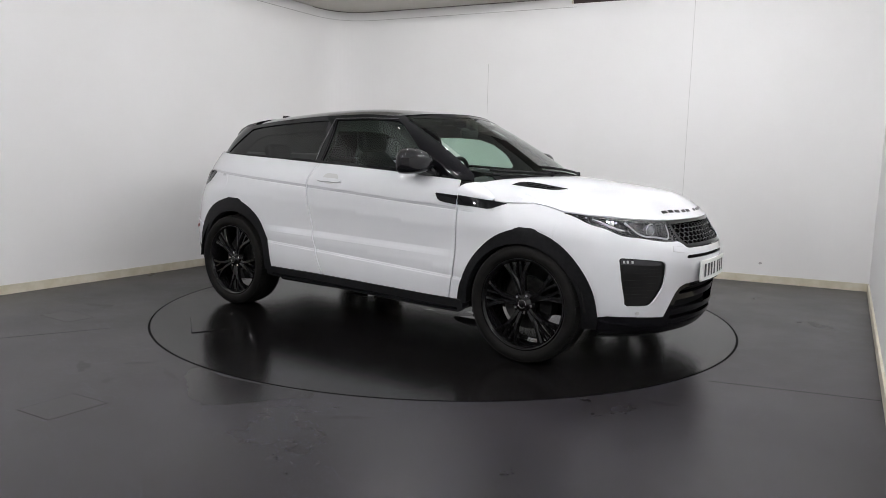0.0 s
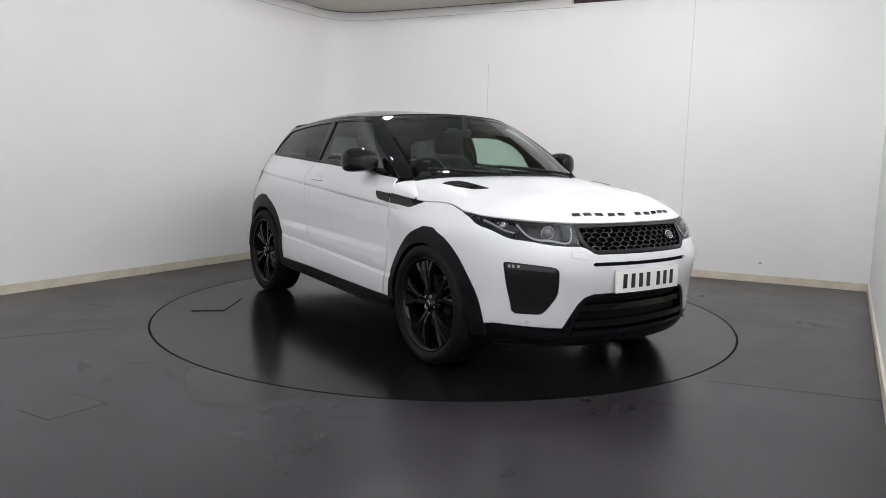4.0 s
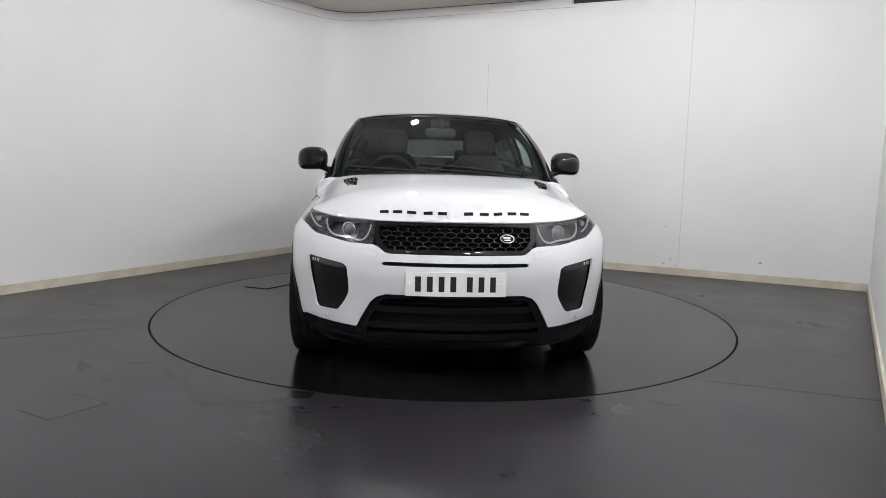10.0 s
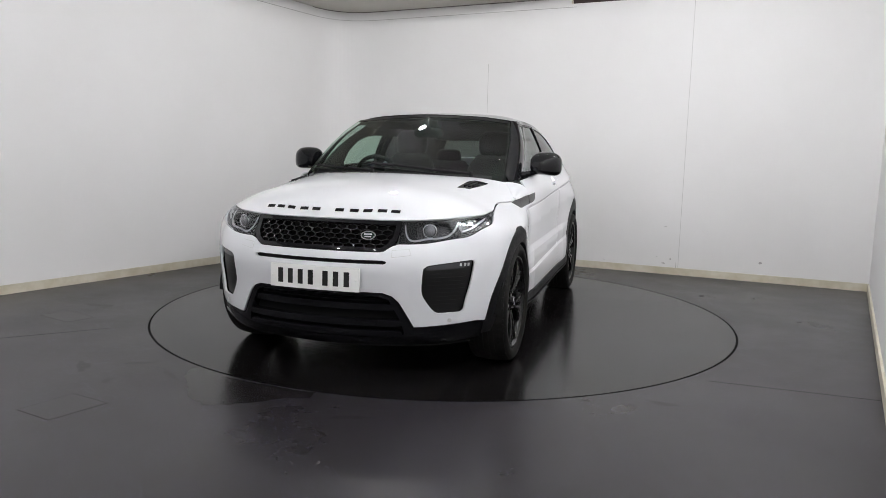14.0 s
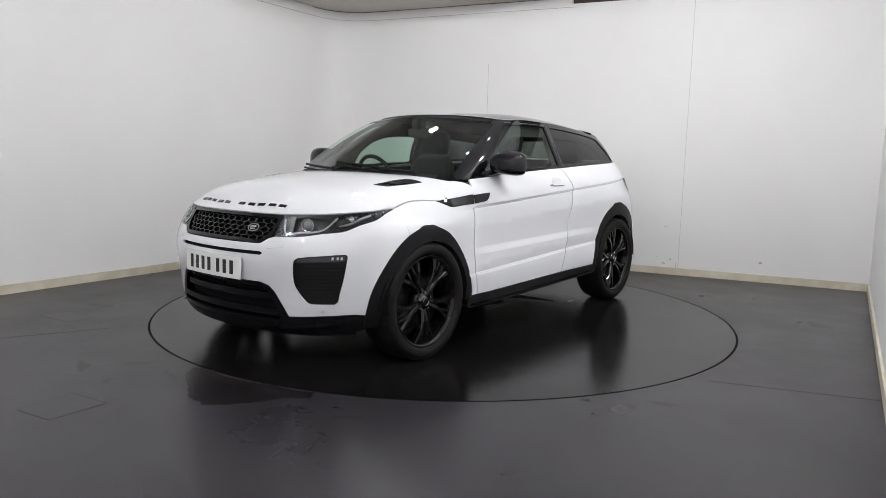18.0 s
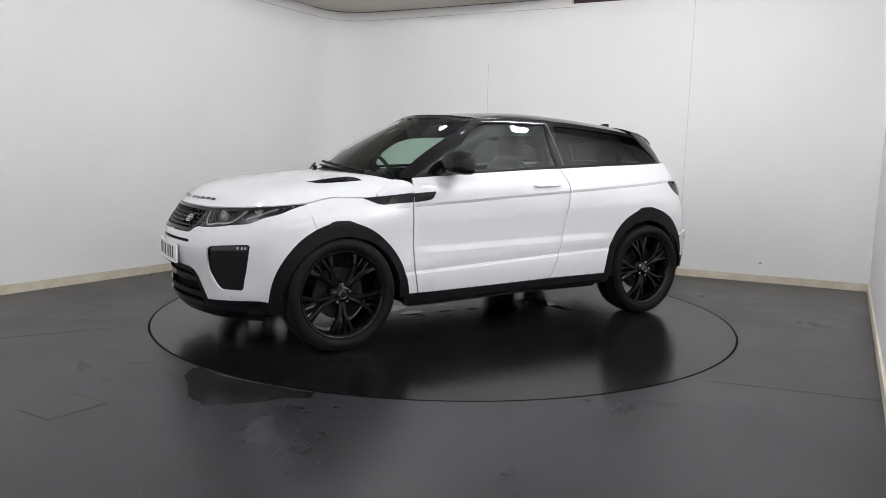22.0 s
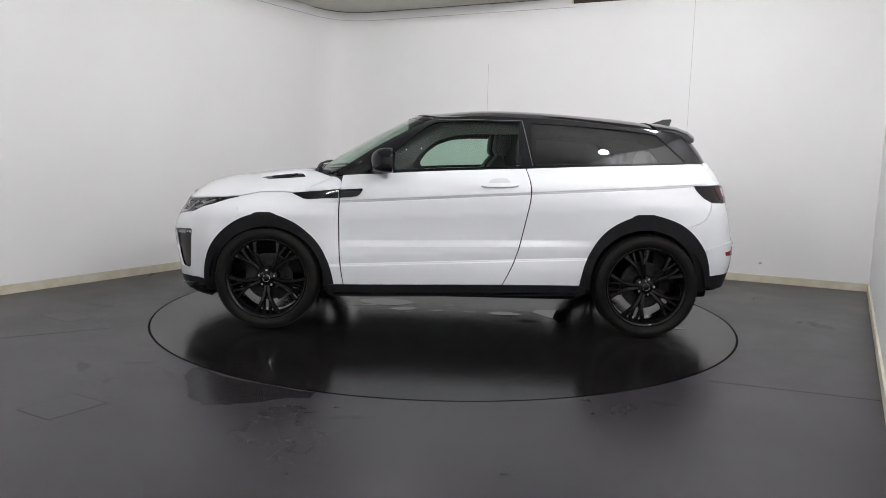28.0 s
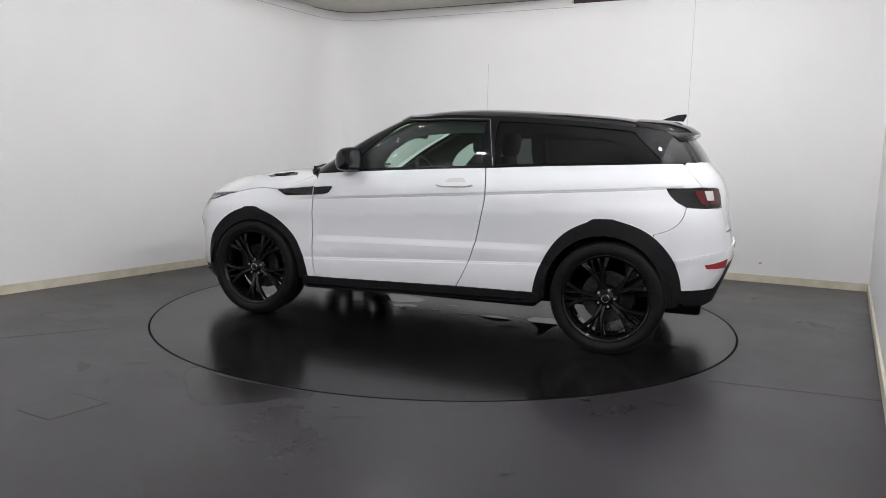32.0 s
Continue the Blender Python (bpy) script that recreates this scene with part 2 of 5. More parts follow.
def smooth_line(pts, n=8, closed=False):
    """A line drawn smoothly through a few points."""
    p = np.array(pts, float)
    t = np.concatenate([[0], np.cumsum(np.linalg.norm(np.diff(p, axis=0), axis=1))])
    c = Curve(t, p)
    return [tuple(q) for q in c(np.linspace(0, t[-1], n * (len(pts) - 1) + 1))]


FRONT_LIP = [skin(s, z) for s, z in ((0, .894), (.2, .894), (.475, .894), (.56, .897), (.74, .903), (.93, .913), (1.09, .922), (1.19, .929), (1.258, .933))]
_arch = [(1.46, .950), (1.37, .965), (1.25, .967), (1.155, .965), (1.0, .978), (.83, 1.0)]
BONNET_RIM = smooth_line(FRONT_LIP, 6) + [skin(sx(x), z) for x, z in smooth_line(_arch, 4)] + [(.838, .845, 1.045), (.862, .795, 1.080)] + \
    smooth_line([(.892, .750, 1.094), (1.025, .565, 1.105), (1.10, .30, 1.117), (1.13, 0, 1.122)], 5)
bonnet = Lid(BONNET_RIM, 1.70, Curve([.7, .95, 1.245, 1.429, 1.659, 1.89, 2.03, 2.10], [1.130, 1.129, 1.119, 1.101, 1.074, 1.034, .986, .948]), lambda x: .05 + .05 * min(1.0, max(0.0, (x - .95) / .6)), 5.0)
ROOF_RIM = [tuple(EAVE_CURVE([k])[0]) for k in np.linspace(0, K_END, 60)]
roof = Lid(ROOF_RIM, -.70, Curve([-1.8, -1.6, -1.076, -.575, -.165, .1, .33], [1.502, 1.525, 1.564, 1.590, 1.594, 1.580, 1.556]), lambda x: .04, 5.0)


# ---- the studio ----
def finish(bm, name, material, smooth=False):
    me = bpy.data.meshes.new(name)
    bmesh.ops.recalc_face_normals(bm, faces=bm.faces)
    bm.to_mesh(me)
    bm.free()
    if smooth:
        me.shade_smooth()
    if material:
        me.materials.append(material)
    return me


def part(name, bm, material, parent, label="", smooth=False, at=None, kind=""):
    """One mesh object under a thing or under a part."""
    ob = new(name, finish(bm, name, material, smooth) if not isinstance(bm, bpy.types.Mesh) else bm)
    ob.parent = parent
    if at is not None:
        ob.matrix_basis = at
    if label or kind:
        tagged(ob, label, kind=kind)
    return ob


def thing(name, bm, material, label, category, group="", kind="", smooth=False):
    ob = new(name, finish(bm, name, material, smooth) if bm else None)
    return tagged(ob, label, category, group, kind)


def box(bm, x0, y0, z0, x1, y1, z1, bevel=0.0, m=None):
    r = bmesh.ops.create_cube(bm, size=1)
    bmesh.ops.scale(bm, vec=(x1 - x0, y1 - y0, z1 - z0), verts=r["verts"])
    bmesh.ops.translate(bm, vec=((x0 + x1) / 2, (y0 + y1) / 2, (z0 + z1) / 2), verts=r["verts"])
    if bevel:
        edges = list({e for v in r["verts"] for e in v.link_edges})
        out = bmesh.ops.bevel(bm, geom=edges, offset=bevel, segments=2, affect="EDGES", profile=0.6)
        verts = list({v for f in out["faces"] for v in f.verts} | {v for v in r["verts"] if v.is_valid})
    else:
        verts = r["verts"]
    if m is not None:
        bmesh.ops.transform(bm, matrix=m, verts=verts)
    return verts


CORNER_A = Vector((-1.436, 3.891))   # rounded corner of the long left wall and the back wall
CORNER_B = Vector((4.245, 1.279))    # back wall and right wall
DIR_LEFT = Vector((-0.5136, -0.8580))
DIR_RIGHT = Vector((-0.4887, -0.8725))
CEILING = 3.055
CORNER_C = CORNER_B + DIR_RIGHT * 10.2
CORNER_D = CORNER_A + DIR_LEFT * 12.0


def plan_path():
    """The wall's inner line: left wall, round corner, back wall, right wall."""
    back = (CORNER_B - CORNER_A).normalized()
    r = 0.55
    p0, p1 = CORNER_A + DIR_LEFT * r, CORNER_A + back * r
    arc = [(1 - t) ** 2 * p0 + 2 * t * (1 - t) * CORNER_A + t * t * p1 for t in [i / 16 for i in range(17)]]
    return [CORNER_D] + arc, [arc[-1], CORNER_B], [CORNER_B, CORNER_C], [CORNER_C, CORNER_D]


def wall_strip(line, z0, z1, thick, inward=False):
    """A wall along a plan line, as thick as given, standing outside the line (or inside it)."""
    bm = bmesh.new()
    side = []
    for i, p in enumerate(line):
        d = (line[min(i + 1, len(line) - 1)] - line[max(i - 1, 0)]).normalized()
        out = Vector((-d.y, d.x)) * (-1 if inward else 1)
        q = p + out * thick
        side.append([bm.verts.new((p.x, p.y, z0)), bm.verts.new((p.x, p.y, z1)), bm.verts.new((q.x, q.y, z1)), bm.verts.new((q.x, q.y, z0))])
    for a, b in zip(side, side[1:]):
        for k in range(4):
            bm.faces.new((a[k], b[k], b[(k + 1) % 4], a[(k + 1) % 4]))
    bm.faces.new(side[0])
    bm.faces.new(side[-1][::-1])
    return bm


M_WALL = vary(mat("white_wall_paint", (0.78, 0.775, 0.77), 0.6), (0.765, 0.76, 0.755), (0.79, 0.787, 0.785), 0.9, (0.5, 0.65), 0.12, 90)
M_SKIRT = vary(mat("cream_skirting_paint", (0.62, 0.57, 0.45), 0.45), (0.56, 0.51, 0.39), (0.66, 0.62, 0.52), 7, (0.35, 0.5), 0.1, 120)
M_CEIL = vary(mat("ceiling_board", (0.6, 0.58, 0.52), 0.7), (0.56, 0.54, 0.48), (0.62, 0.6, 0.55), 1.5, (0.6, 0.8))
M_JOINT = mat("shadow_gap", (0.10, 0.09, 0.08), 0.8)
M_LINE = mat("board_joint", (0.42, 0.41, 0.40), 0.8)

# The rear wall is out of view and only added to close the room.
for name, top, line, label in zip(("wall_left", "wall_back", "wall_right", "wall_rear"), (3.6, 2.985, 3.6, 3.6), plan_path(),
                             ("white painted studio wall running into a rounded corner", "white painted back wall with faint board joints",
                              "white painted side wall of the studio", "unseen white wall added to close the room behind the camera")):
    thing(name, wall_strip(line, -0.02, top, 0.12), M_WALL, label, "wall", kind="structure", smooth=False)
for line, name in zip(plan_path(), ("baseboard_left", "baseboard_back", "baseboard_right", "baseboard_rear")):
    thing(name, wall_strip(line, 0.0, 0.078, 0.016, True), M_SKIRT, "cream painted skirting board with scuffed edge", "skirting", kind="structure")
    if name in ("baseboard_right", "baseboard_rear"):
        continue
    if name == "baseboard_back":
        line = [line[0], line[0] + (line[1] - line[0]).normalized() * 2.6]
    bm = wall_strip(line, 2.945, 2.950, 0.0035, True)
    thing(name.replace("baseboard", "trim"), bm, M_LINE, "thin dark joint line along the top of the wall", "wall joint", kind="structure")

TOP = 3.6
path = plan_path()


def slab(pts, z0, z1):
    bm = bmesh.new()
    low = [bm.verts.new((p[0], p[1], z0)) for p in pts]
    high = [bm.verts.new((p[0], p[1], z1)) for p in pts]
    bm.faces.new(low)
    bm.faces.new(high[::-1])
    for i in range(len(low)):
        j = (i + 1) % len(low)
        bm.faces.new((low[i], low[j], high[j], high[i]))
    return bm


# Upper ceiling is unseen; its grey is chosen for the light it bounces.
M_VOID = vary(mat("bounce_ceiling_grey", (0.42, 0.42, 0.41), 0.9), (0.39, 0.39, 0.38), (0.45, 0.445, 0.44), 1.5)
thing("ceiling", slab([p * 1.03 for p in path[0] + path[2]], TOP, TOP + 0.1), M_VOID, "unseen pale grey ceiling above the studio, toned for bounce light", "ceiling", kind="structure")
# pale soffit boards over the rounded corner, ending in an open edge along the back wall
BACK = (CORNER_B - CORNER_A).normalized()
inset = Vector((BACK.y, -BACK.x))
END = CORNER_A + BACK * 3.105
line = path[0][1:] + [END, END + inset * 1.0, CORNER_A + BACK * 1.1 + inset * 1.0, CORNER_A + DIR_LEFT * 3.4 + Vector((-DIR_LEFT.y, DIR_LEFT.x)) * 1.0, CORNER_A + DIR_LEFT * 3.4]
thing("ceiling_soffit", slab(line, CEILING, CEILING + 0.04), M_CEIL, "greyish cream soffit boards over the studio corner", "ceiling", kind="structure")
thing("wall_back_upper", wall_strip([path[1][0], END], 2.985, 3.2, 0.12), M_WALL, "white painted upper strip of the back wall", "wall", kind="structure")
thing("trim_shadow_gap", wall_strip(path[0][1:] + [END], CEILING - 0.007, CEILING - 0.001, 0.003, True), M_JOINT, "dark shadow gap under the soffit", "trim", kind="structure")
thing("trim_soffit_end", slab([END + BACK * .002, END + inset * .03 + BACK * .002, END + inset * .03 - BACK * .012, END - BACK * .012], CEILING - .07, CEILING), M_SKIRT, "cream end strip of the soffit", "trim", kind="structure")
# Dark strip painted in place of the shaded opening above the back wall.
M_RECESS = vary(mat("dark_red_recess", (0.03, 0.016, 0.014), 0.6), (0.025, 0.014, 0.012), (0.04, 0.022, 0.018), 6)
thing("trim_upper_recess", wall_strip([END + BACK * .004, CORNER_B], 2.988, 3.6, 0.12), M_RECESS, "dark reddish strip standing in for the shaded opening above the back wall", "trim", kind="structure")
for a, z0, z1 in ((4.42, .08, 3.2), (2.10, 1.78, 2.35)):
    p = CORNER_A + BACK * a
    thing("trim_wall_joint", wall_strip([p - BACK * .0015, p + BACK * .0015], z0, z1, 0.002, True), M_LINE, "faint vertical joint between wall boards", "wall joint", kind="structure")

M_SCUFF = mat("wall_scuff", (0.42, 0.41, 0.40), 0.7)
for a, z, w, h in ((4.263, .530, .035, .006), (4.187, .189, .016, .008), (4.398, .105, .006, .07), (4.334, .170, .014, .02), (5.244, .203, .03, .03), (4.26, .12, .04, .012), (2.9, .14, .02, .012), (3.6, .11, .03, .006)):
    p = CORNER_A + BACK * a + inset * .0015
    bm = bmesh.new()
    ring_ = []
    for i in range(18):
        k = 1 + .5 * noise.noise(Vector((math.cos(2 * math.pi * i / 18) * 1.5, math.sin(2 * math.pi * i / 18) * 1.5, a * 9)))
        u, v = w * .5 * k * math.cos(2 * math.pi * i / 18), h * .5 * k * math.sin(2 * math.pi * i / 18)
        ring_.append(bm.verts.new((p.x + BACK.x * u, p.y + BACK.y * u, z + v)))
    bm.faces.new(ring_)
    thing("trim_wall_scuff", bm, M_SCUFF, "small grey scuff on the white wall", "scuff", kind="structure")


# floor: dark speckled safety vinyl, with the round pit of the turntable cut out
M_FLOOR = mat("dark_vinyl", (0.03, 0.029, 0.03), 0.3, spec=0.32)


def floor_nodes(m, flake, gloss, dark=(0.0115, 0.0101, 0.011), pale=(0.0295, 0.0258, 0.0278)):
    t = m.node_tree
    b = t.nodes["Principled BSDF"]
    co = t.nodes.new("ShaderNodeTexCoord")
    big = node(m, "ShaderNodeTexNoise", Scale=0.8, Detail=8.0, Roughness=0.65)
    mid = node(m, "ShaderNodeTexNoise", Scale=9.0, Detail=5.0, Roughness=0.7)
    vor = node(m, "ShaderNodeTexVoronoi", Scale=140.0)
    for n in (big, mid, vor):
        t.links.new(co.outputs["Object"], n.inputs["Vector"])
    ramp = t.nodes.new("ShaderNodeValToRGB")
    ramp.color_ramp.elements[0].position, ramp.color_ramp.elements[1].position = 0.22, 0.78
    ramp.color_ramp.elements[0].color, ramp.color_ramp.elements[1].color = (*dark, 1), (*pale, 1)
    add = t.nodes.new("ShaderNodeMath")
    add.operation = "MULTIPLY_ADD"
    add.inputs[1].default_value, add.inputs[2].default_value = 0.3, 0.35
    t.links.new(mid.outputs["Fac"], add.inputs[0])
    mul = t.nodes.new("ShaderNodeMath")
    mul.operation = "MULTIPLY"
    t.links.new(add.outputs[0], mul.inputs[0])
    t.links.new(big.outputs["Fac"], mul.inputs[1])
    dbl = t.nodes.new("ShaderNodeMath")
    dbl.operation = "MULTIPLY"
    dbl.inputs[1].default_value = 2.0
    t.links.new(mul.outputs[0], dbl.inputs[0])
    t.links.new(dbl.outputs[0], ramp.inputs["Fac"])
    # pale flakes: one small fleck in some of the cells
    near = t.nodes.new("ShaderNodeMath")
    near.operation = "LESS_THAN"
    near.inputs[1].default_value = 0.21
    t.links.new(vor.outputs["Distance"], near.inputs[0])
    sep = t.nodes.new("ShaderNodeSeparateColor")
    t.links.new(vor.outputs["Color"], sep.inputs[0])
    pick = t.nodes.new("ShaderNodeMath")
    pick.operation = "GREATER_THAN"
    pick.inputs[1].default_value = 1.0 - flake
    t.links.new(sep.outputs[0], pick.inputs[0])
    both = t.nodes.new("ShaderNodeMath")
    both.operation = "MULTIPLY"
    t.links.new(near.outputs[0], both.inputs[0])
    t.links.new(pick.outputs[0], both.inputs[1])
    mix = t.nodes.new("ShaderNodeMix")
    mix.data_type = "RGBA"
    mix.inputs[7].default_value = (0.24, 0.24, 0.42, 1)
    t.links.new(both.outputs[0], mix.inputs[0])
    t.links.new(ramp.outputs[0], mix.inputs[6])
    t.links.new(mix.outputs[2], b.inputs["Base Color"])
    rr = node(m, "ShaderNodeMapRange")
    rr.inputs["From Min"].default_value, rr.inputs["From Max"].default_value = 0.3, 0.7
    rr.inputs["To Min"].default_value, rr.inputs["To Max"].default_value = gloss
    t.links.new(big.outputs["Fac"], rr.inputs["Value"])
    t.links.new(rr.outputs[0], b.inputs["Roughness"])
    fine = node(m, "ShaderNodeTexNoise", Scale=260.0, Detail=2.0)
    t.links.new(co.outputs["Object"], fine.inputs["Vector"])
    bp = node(m, "ShaderNodeBump", Strength=0.12, Distance=0.001)
    t.links.new(fine.outputs["Fac"], bp.inputs["Height"])
    t.links.new(bp.outputs["Normal"], b.inputs["Normal"])
    return m


floor_nodes(M_FLOOR, 0.38, (0.24, 0.40))
M_TABLE = floor_nodes(mat("turntable_vinyl", (0.03, 0.029, 0.03), 0.3, spec=0.23), 0.04, (0.14, 0.22), (0.0034, 0.0030, 0.0030), (0.0095, 0.0086, 0.0086))
TABLE_R = 2.231
bm = bmesh.new()
N = 160
inner = [bm.verts.new(((TABLE_R + 0.016) * math.cos(2 * math.pi * i / N), (TABLE_R + 0.016) * math.sin(2 * math.pi * i / N), 0)) for i in range(N)]
outer = [bm.verts.new((12 * math.cos(2 * math.pi * i / N), 12 * math.sin(2 * math.pi * i / N), 0)) for i in range(N)]
pit = [bm.verts.new((v.co.x, v.co.y, -0.05)) for v in inner]
for i in range(N):
    j = (i + 1) % N
    bm.faces.new((inner[i], outer[i], outer[j], inner[j]))
    bm.faces.new((pit[i], inner[i], inner[j], pit[j]))
bm.faces.new(pit)
thing("floor", bm, M_FLOOR, "dark grey speckled vinyl floor with a dull shine", "floor", kind="structure")

bm = bmesh.new()
rings = [(0.0, 0.0), (TABLE_R, 0.0), (TABLE_R, -0.04)]
loops = []
for r, z in rings[1:]:
    loops.append([bm.verts.new((r * math.cos(2 * math.pi * i / N), r * math.sin(2 * math.pi * i / N), z)) for i in range(N)])
bm.faces.new(loops[0])
for a, b in zip(loops, loops[1:]):
    for i in range(N):
        bm.faces.new((a[i], b[i], b[(i + 1) % N], a[(i + 1) % N]))
turntable = thing("turntable", bm, M_TABLE, "round dark vinyl-covered turntable set flush in the floor", "turntable")

# access hatches: loose lids with an open joint round them
M_HATCH = floor_nodes(mat("hatch_vinyl", (0.03, 0.029, 0.03), 0.3, spec=0.32), 0.08, (0.26, 0.34))


def lid_mesh(pts, lift):
    c = sum((Vector(p) for p in pts), Vector((0, 0))) / 4
    return slab([c + (Vector(p) - c) * .975 for p in pts], 0.0005, lift)


def joint_mesh(pts):
    bm = bmesh.new()
    c = sum((Vector(p) for p in pts), Vector((0, 0))) / 4
    for i in range(4):
        a, b = Vector(pts[i]), Vector(pts[(i + 1) % 4])
        q = [a, b, c + (b - c) * .955, c + (a - c) * .955]
        bm.faces.new([bm.verts.new((v.x, v.y, 0.0012)) for v in q])
    return bm


M_SLIT = mat("open_joint", (0.004, 0.004, 0.004), 0.9, spec=0.1)
M_SLIT_WORN = mat("worn_joint", (0.014, 0.013, 0.013), 0.9, spec=0.15)
HATCH_T = [(-.846, -1.801), (-.734, -1.575), (-1.125, -1.299), (-1.237, -1.525)]
part("hatch_joint", joint_mesh(HATCH_T), M_SLIT, turntable)
part("hatch", lid_mesh(HATCH_T, .005), M_TABLE, turntable, "loose rectangular access lid")
for pts, tall in (([(-2.01, -2.51), (-1.865, -2.265), (-1.630, -2.390), (-1.789, -2.633)], .0018), ([(-2.993, -.588), (-2.873, -.418), (-2.568, -.616), (-2.676, -.79)], .0016)):
    h = thing("floor_hatch", None, None, "rectangular vinyl-covered access lid set in the floor", "floor hatch", "floor hatches")
    part("joint", joint_mesh(pts), M_SLIT_WORN, h)
    part("lid", lid_mesh(pts, tall), M_HATCH, h)


# water left under the car, and old smears on the floor
def blob(cx, cy, rx, ry, seed, z, turn=0.0, n=48, rough=.35):
    bm = bmesh.new()
    ring_ = []
    for i in range(n):
        a = 2 * math.pi * i / n
        k = 1 + rough * noise.noise(Vector((math.cos(a) * 1.3 + seed * 7.1, math.sin(a) * 1.3, seed))) * 1.6 + rough * .5 * noise.noise(Vector((math.cos(a) * 4 + seed, math.sin(a) * 4, seed * 3)))
        x, y = rx * k * math.cos(a), ry * k * math.sin(a)
        c, s = math.cos(turn), math.sin(turn)
        ring_.append(bm.verts.new((cx + c * x - s * y, cy + s * x + c * y, z)))
    bm.faces.new(ring_)
    return bm


M_WATER = mat("water_film", (0.012, 0.012, 0.012), 0.03, spec=0.6)
PUDDLES = []


def pool(pts, seed, z=.0011):
    """A puddle with a soft, slightly ragged edge through a few points."""
    n = len(pts)
    bm = bmesh.new()
    c = sum((Vector(p) for p in pts), Vector((0, 0))) / n
    ring_ = []
    for i in range(n):
        p0, p1, p2, p3 = (Vector(pts[(i + k) % n]) for k in (-1, 0, 1, 2))
        for f in range(8):
            u = f / 8
            q = .5 * (2 * p1 + (p2 - p0) * u + (2 * p0 - 5 * p1 + 4 * p2 - p3) * u * u + (3 * p1 - p0 - 3 * p2 + p3) * u ** 3)
            q = c + (q - c) * (1 + .10 * noise.noise(Vector((q.x * 14, q.y * 14, seed))))
            ring_.append(bm.verts.new((q.x, q.y, z)))
    bm.faces.new(ring_)
    return bm


POOLS = [[(.73, -.22), (.51, -.36), (.24, -.21), (.45, -.06)], [(.44, .07), (.31, -.03), (.22, .03), (.31, .11)], [(-.36, .14), (-.49, .08), (-.62, .17), (-.535, .25), (-.446, .21)],
         [(-.73, .08), (-.79, -.02), (-.98, .02), (-.95, .36), (-.91, .52), (-.88, .38), (-.85, .29)], [(.74, -.03), (.62, -.08), (.51, -.11), (.6, -.04)]]
for i, pts in enumerate(POOLS):
    PUDDLES.append(thing("puddle", pool(pts, i + .5), M_WATER, "thin shallow puddle of water on the turntable", "puddle", "puddles under the car"))
for i, (x, y, rx, ry) in enumerate(((-.66, .40, .07, .03), (-1.75, .52, .06, .03), (-1.82, .45, .04, .02), (.75, .08, .05, .02), (-.20, .12, .05, .02), (-1.02, .62, .05, .02), (.05, .10, .05, .02), (-.05, -.12, .05, .02), (-.62, .02, .04, .015),
                                   (.30, .16, .04, .015))):
    PUDDLES.append(thing("puddle", blob(x, y, rx, ry, i + 1.5, .0011), M_WATER, "thin shallow puddle of water on the turntable", "puddle", "puddles under the car"))
M_WET = floor_nodes(mat("wet_vinyl", (0.012, 0.010, 0.0095), 0.12, spec=0.30), 0.10, (0.19, 0.27), (0.006, 0.0052, 0.0056), (0.022, 0.0192, 0.0205))
WET = [(2.262 * math.cos(radians(a)), 2.262 * math.sin(radians(a))) for a in range(232, 255, 3)] + \
    smooth_line([(-.66, -2.24), (-.78, -2.26), (-.90, -2.31), (-1.02, -2.355), (-1.13, -2.385), (-1.24, -2.32), (-1.34, -2.12), (-1.42, -1.92), (-1.43, -1.80)], 6)
bm = bmesh.new()
bm.faces.new([bm.verts.new((x + .03 * noise.noise(Vector((x * 16, y * 16, 3))), y + .03 * noise.noise(Vector((x * 16, y * 16, 9))), .0007)) for x, y in WET])
thing("wet_patch", bm, M_WET, "wet dark patch on the vinyl floor beside the turntable", "wet patch")
M_SMEAR = vary(mat("dried_smear", (0.014, 0.013, 0.012), 0.32, spec=0.3), (0.012, 0.011, 0.0105), (0.020, 0.018, 0.017), 25, (0.30, 0.40))
for i, (x, y, rx, ry, a) in enumerate(((-2.05, -1.80, .03, .10, .4), (-1.52, -1.90, .02, .12, .7), (-1.80, -2.05, .02, .05, .3), (1.15, -2.2, .10, .02, -.3), (-.40, -2.50, .09, .02, .1), (-1.75, -1.72, .10, .02, .2), (-2.72, -.22, .12, .05, -.5), (-3.05, .02, .10, .05, -.5))):
    thing("floor_smear", blob(x, y, rx, ry, i + 31.5, .0009, a, rough=.6), M_SMEAR, "dried brownish smear on the vinyl floor", "stain", "floor smears")
bm = bmesh.new()
ri = [bm.verts.new((TABLE_R * math.cos(2 * math.pi * i / N), TABLE_R * math.sin(2 * math.pi * i / N), -.003)) for i in range(N)]
ro = [bm.verts.new(((TABLE_R + .016) * math.cos(2 * math.pi * i / N), (TABLE_R + .016) * math.sin(2 * math.pi * i / N), -.003)) for i in range(N)]
for i in range(N):
    bm.faces.new((ri[i], ro[i], ro[(i + 1) % N], ri[(i + 1) % N]))
thing("trim_turntable_gap", bm, M_SLIT, "dark open gap round the turntable", "trim", kind="structure")
for a, b in (((1.52, -1.79), (4.4, -2.75)), ((-4.2, -2.05), (-2.32, -.93))):
    a, b = Vector(a), Vector(b)
    n = Vector((-(b - a).y, (b - a).x)).normalized() * .0025
    thing("trim_floor_seam", slab([a - n, b - n, b + n, a + n], .0002, .0008), M_SLIT_WORN, "welded seam between vinyl sheets", "trim", kind="structure")


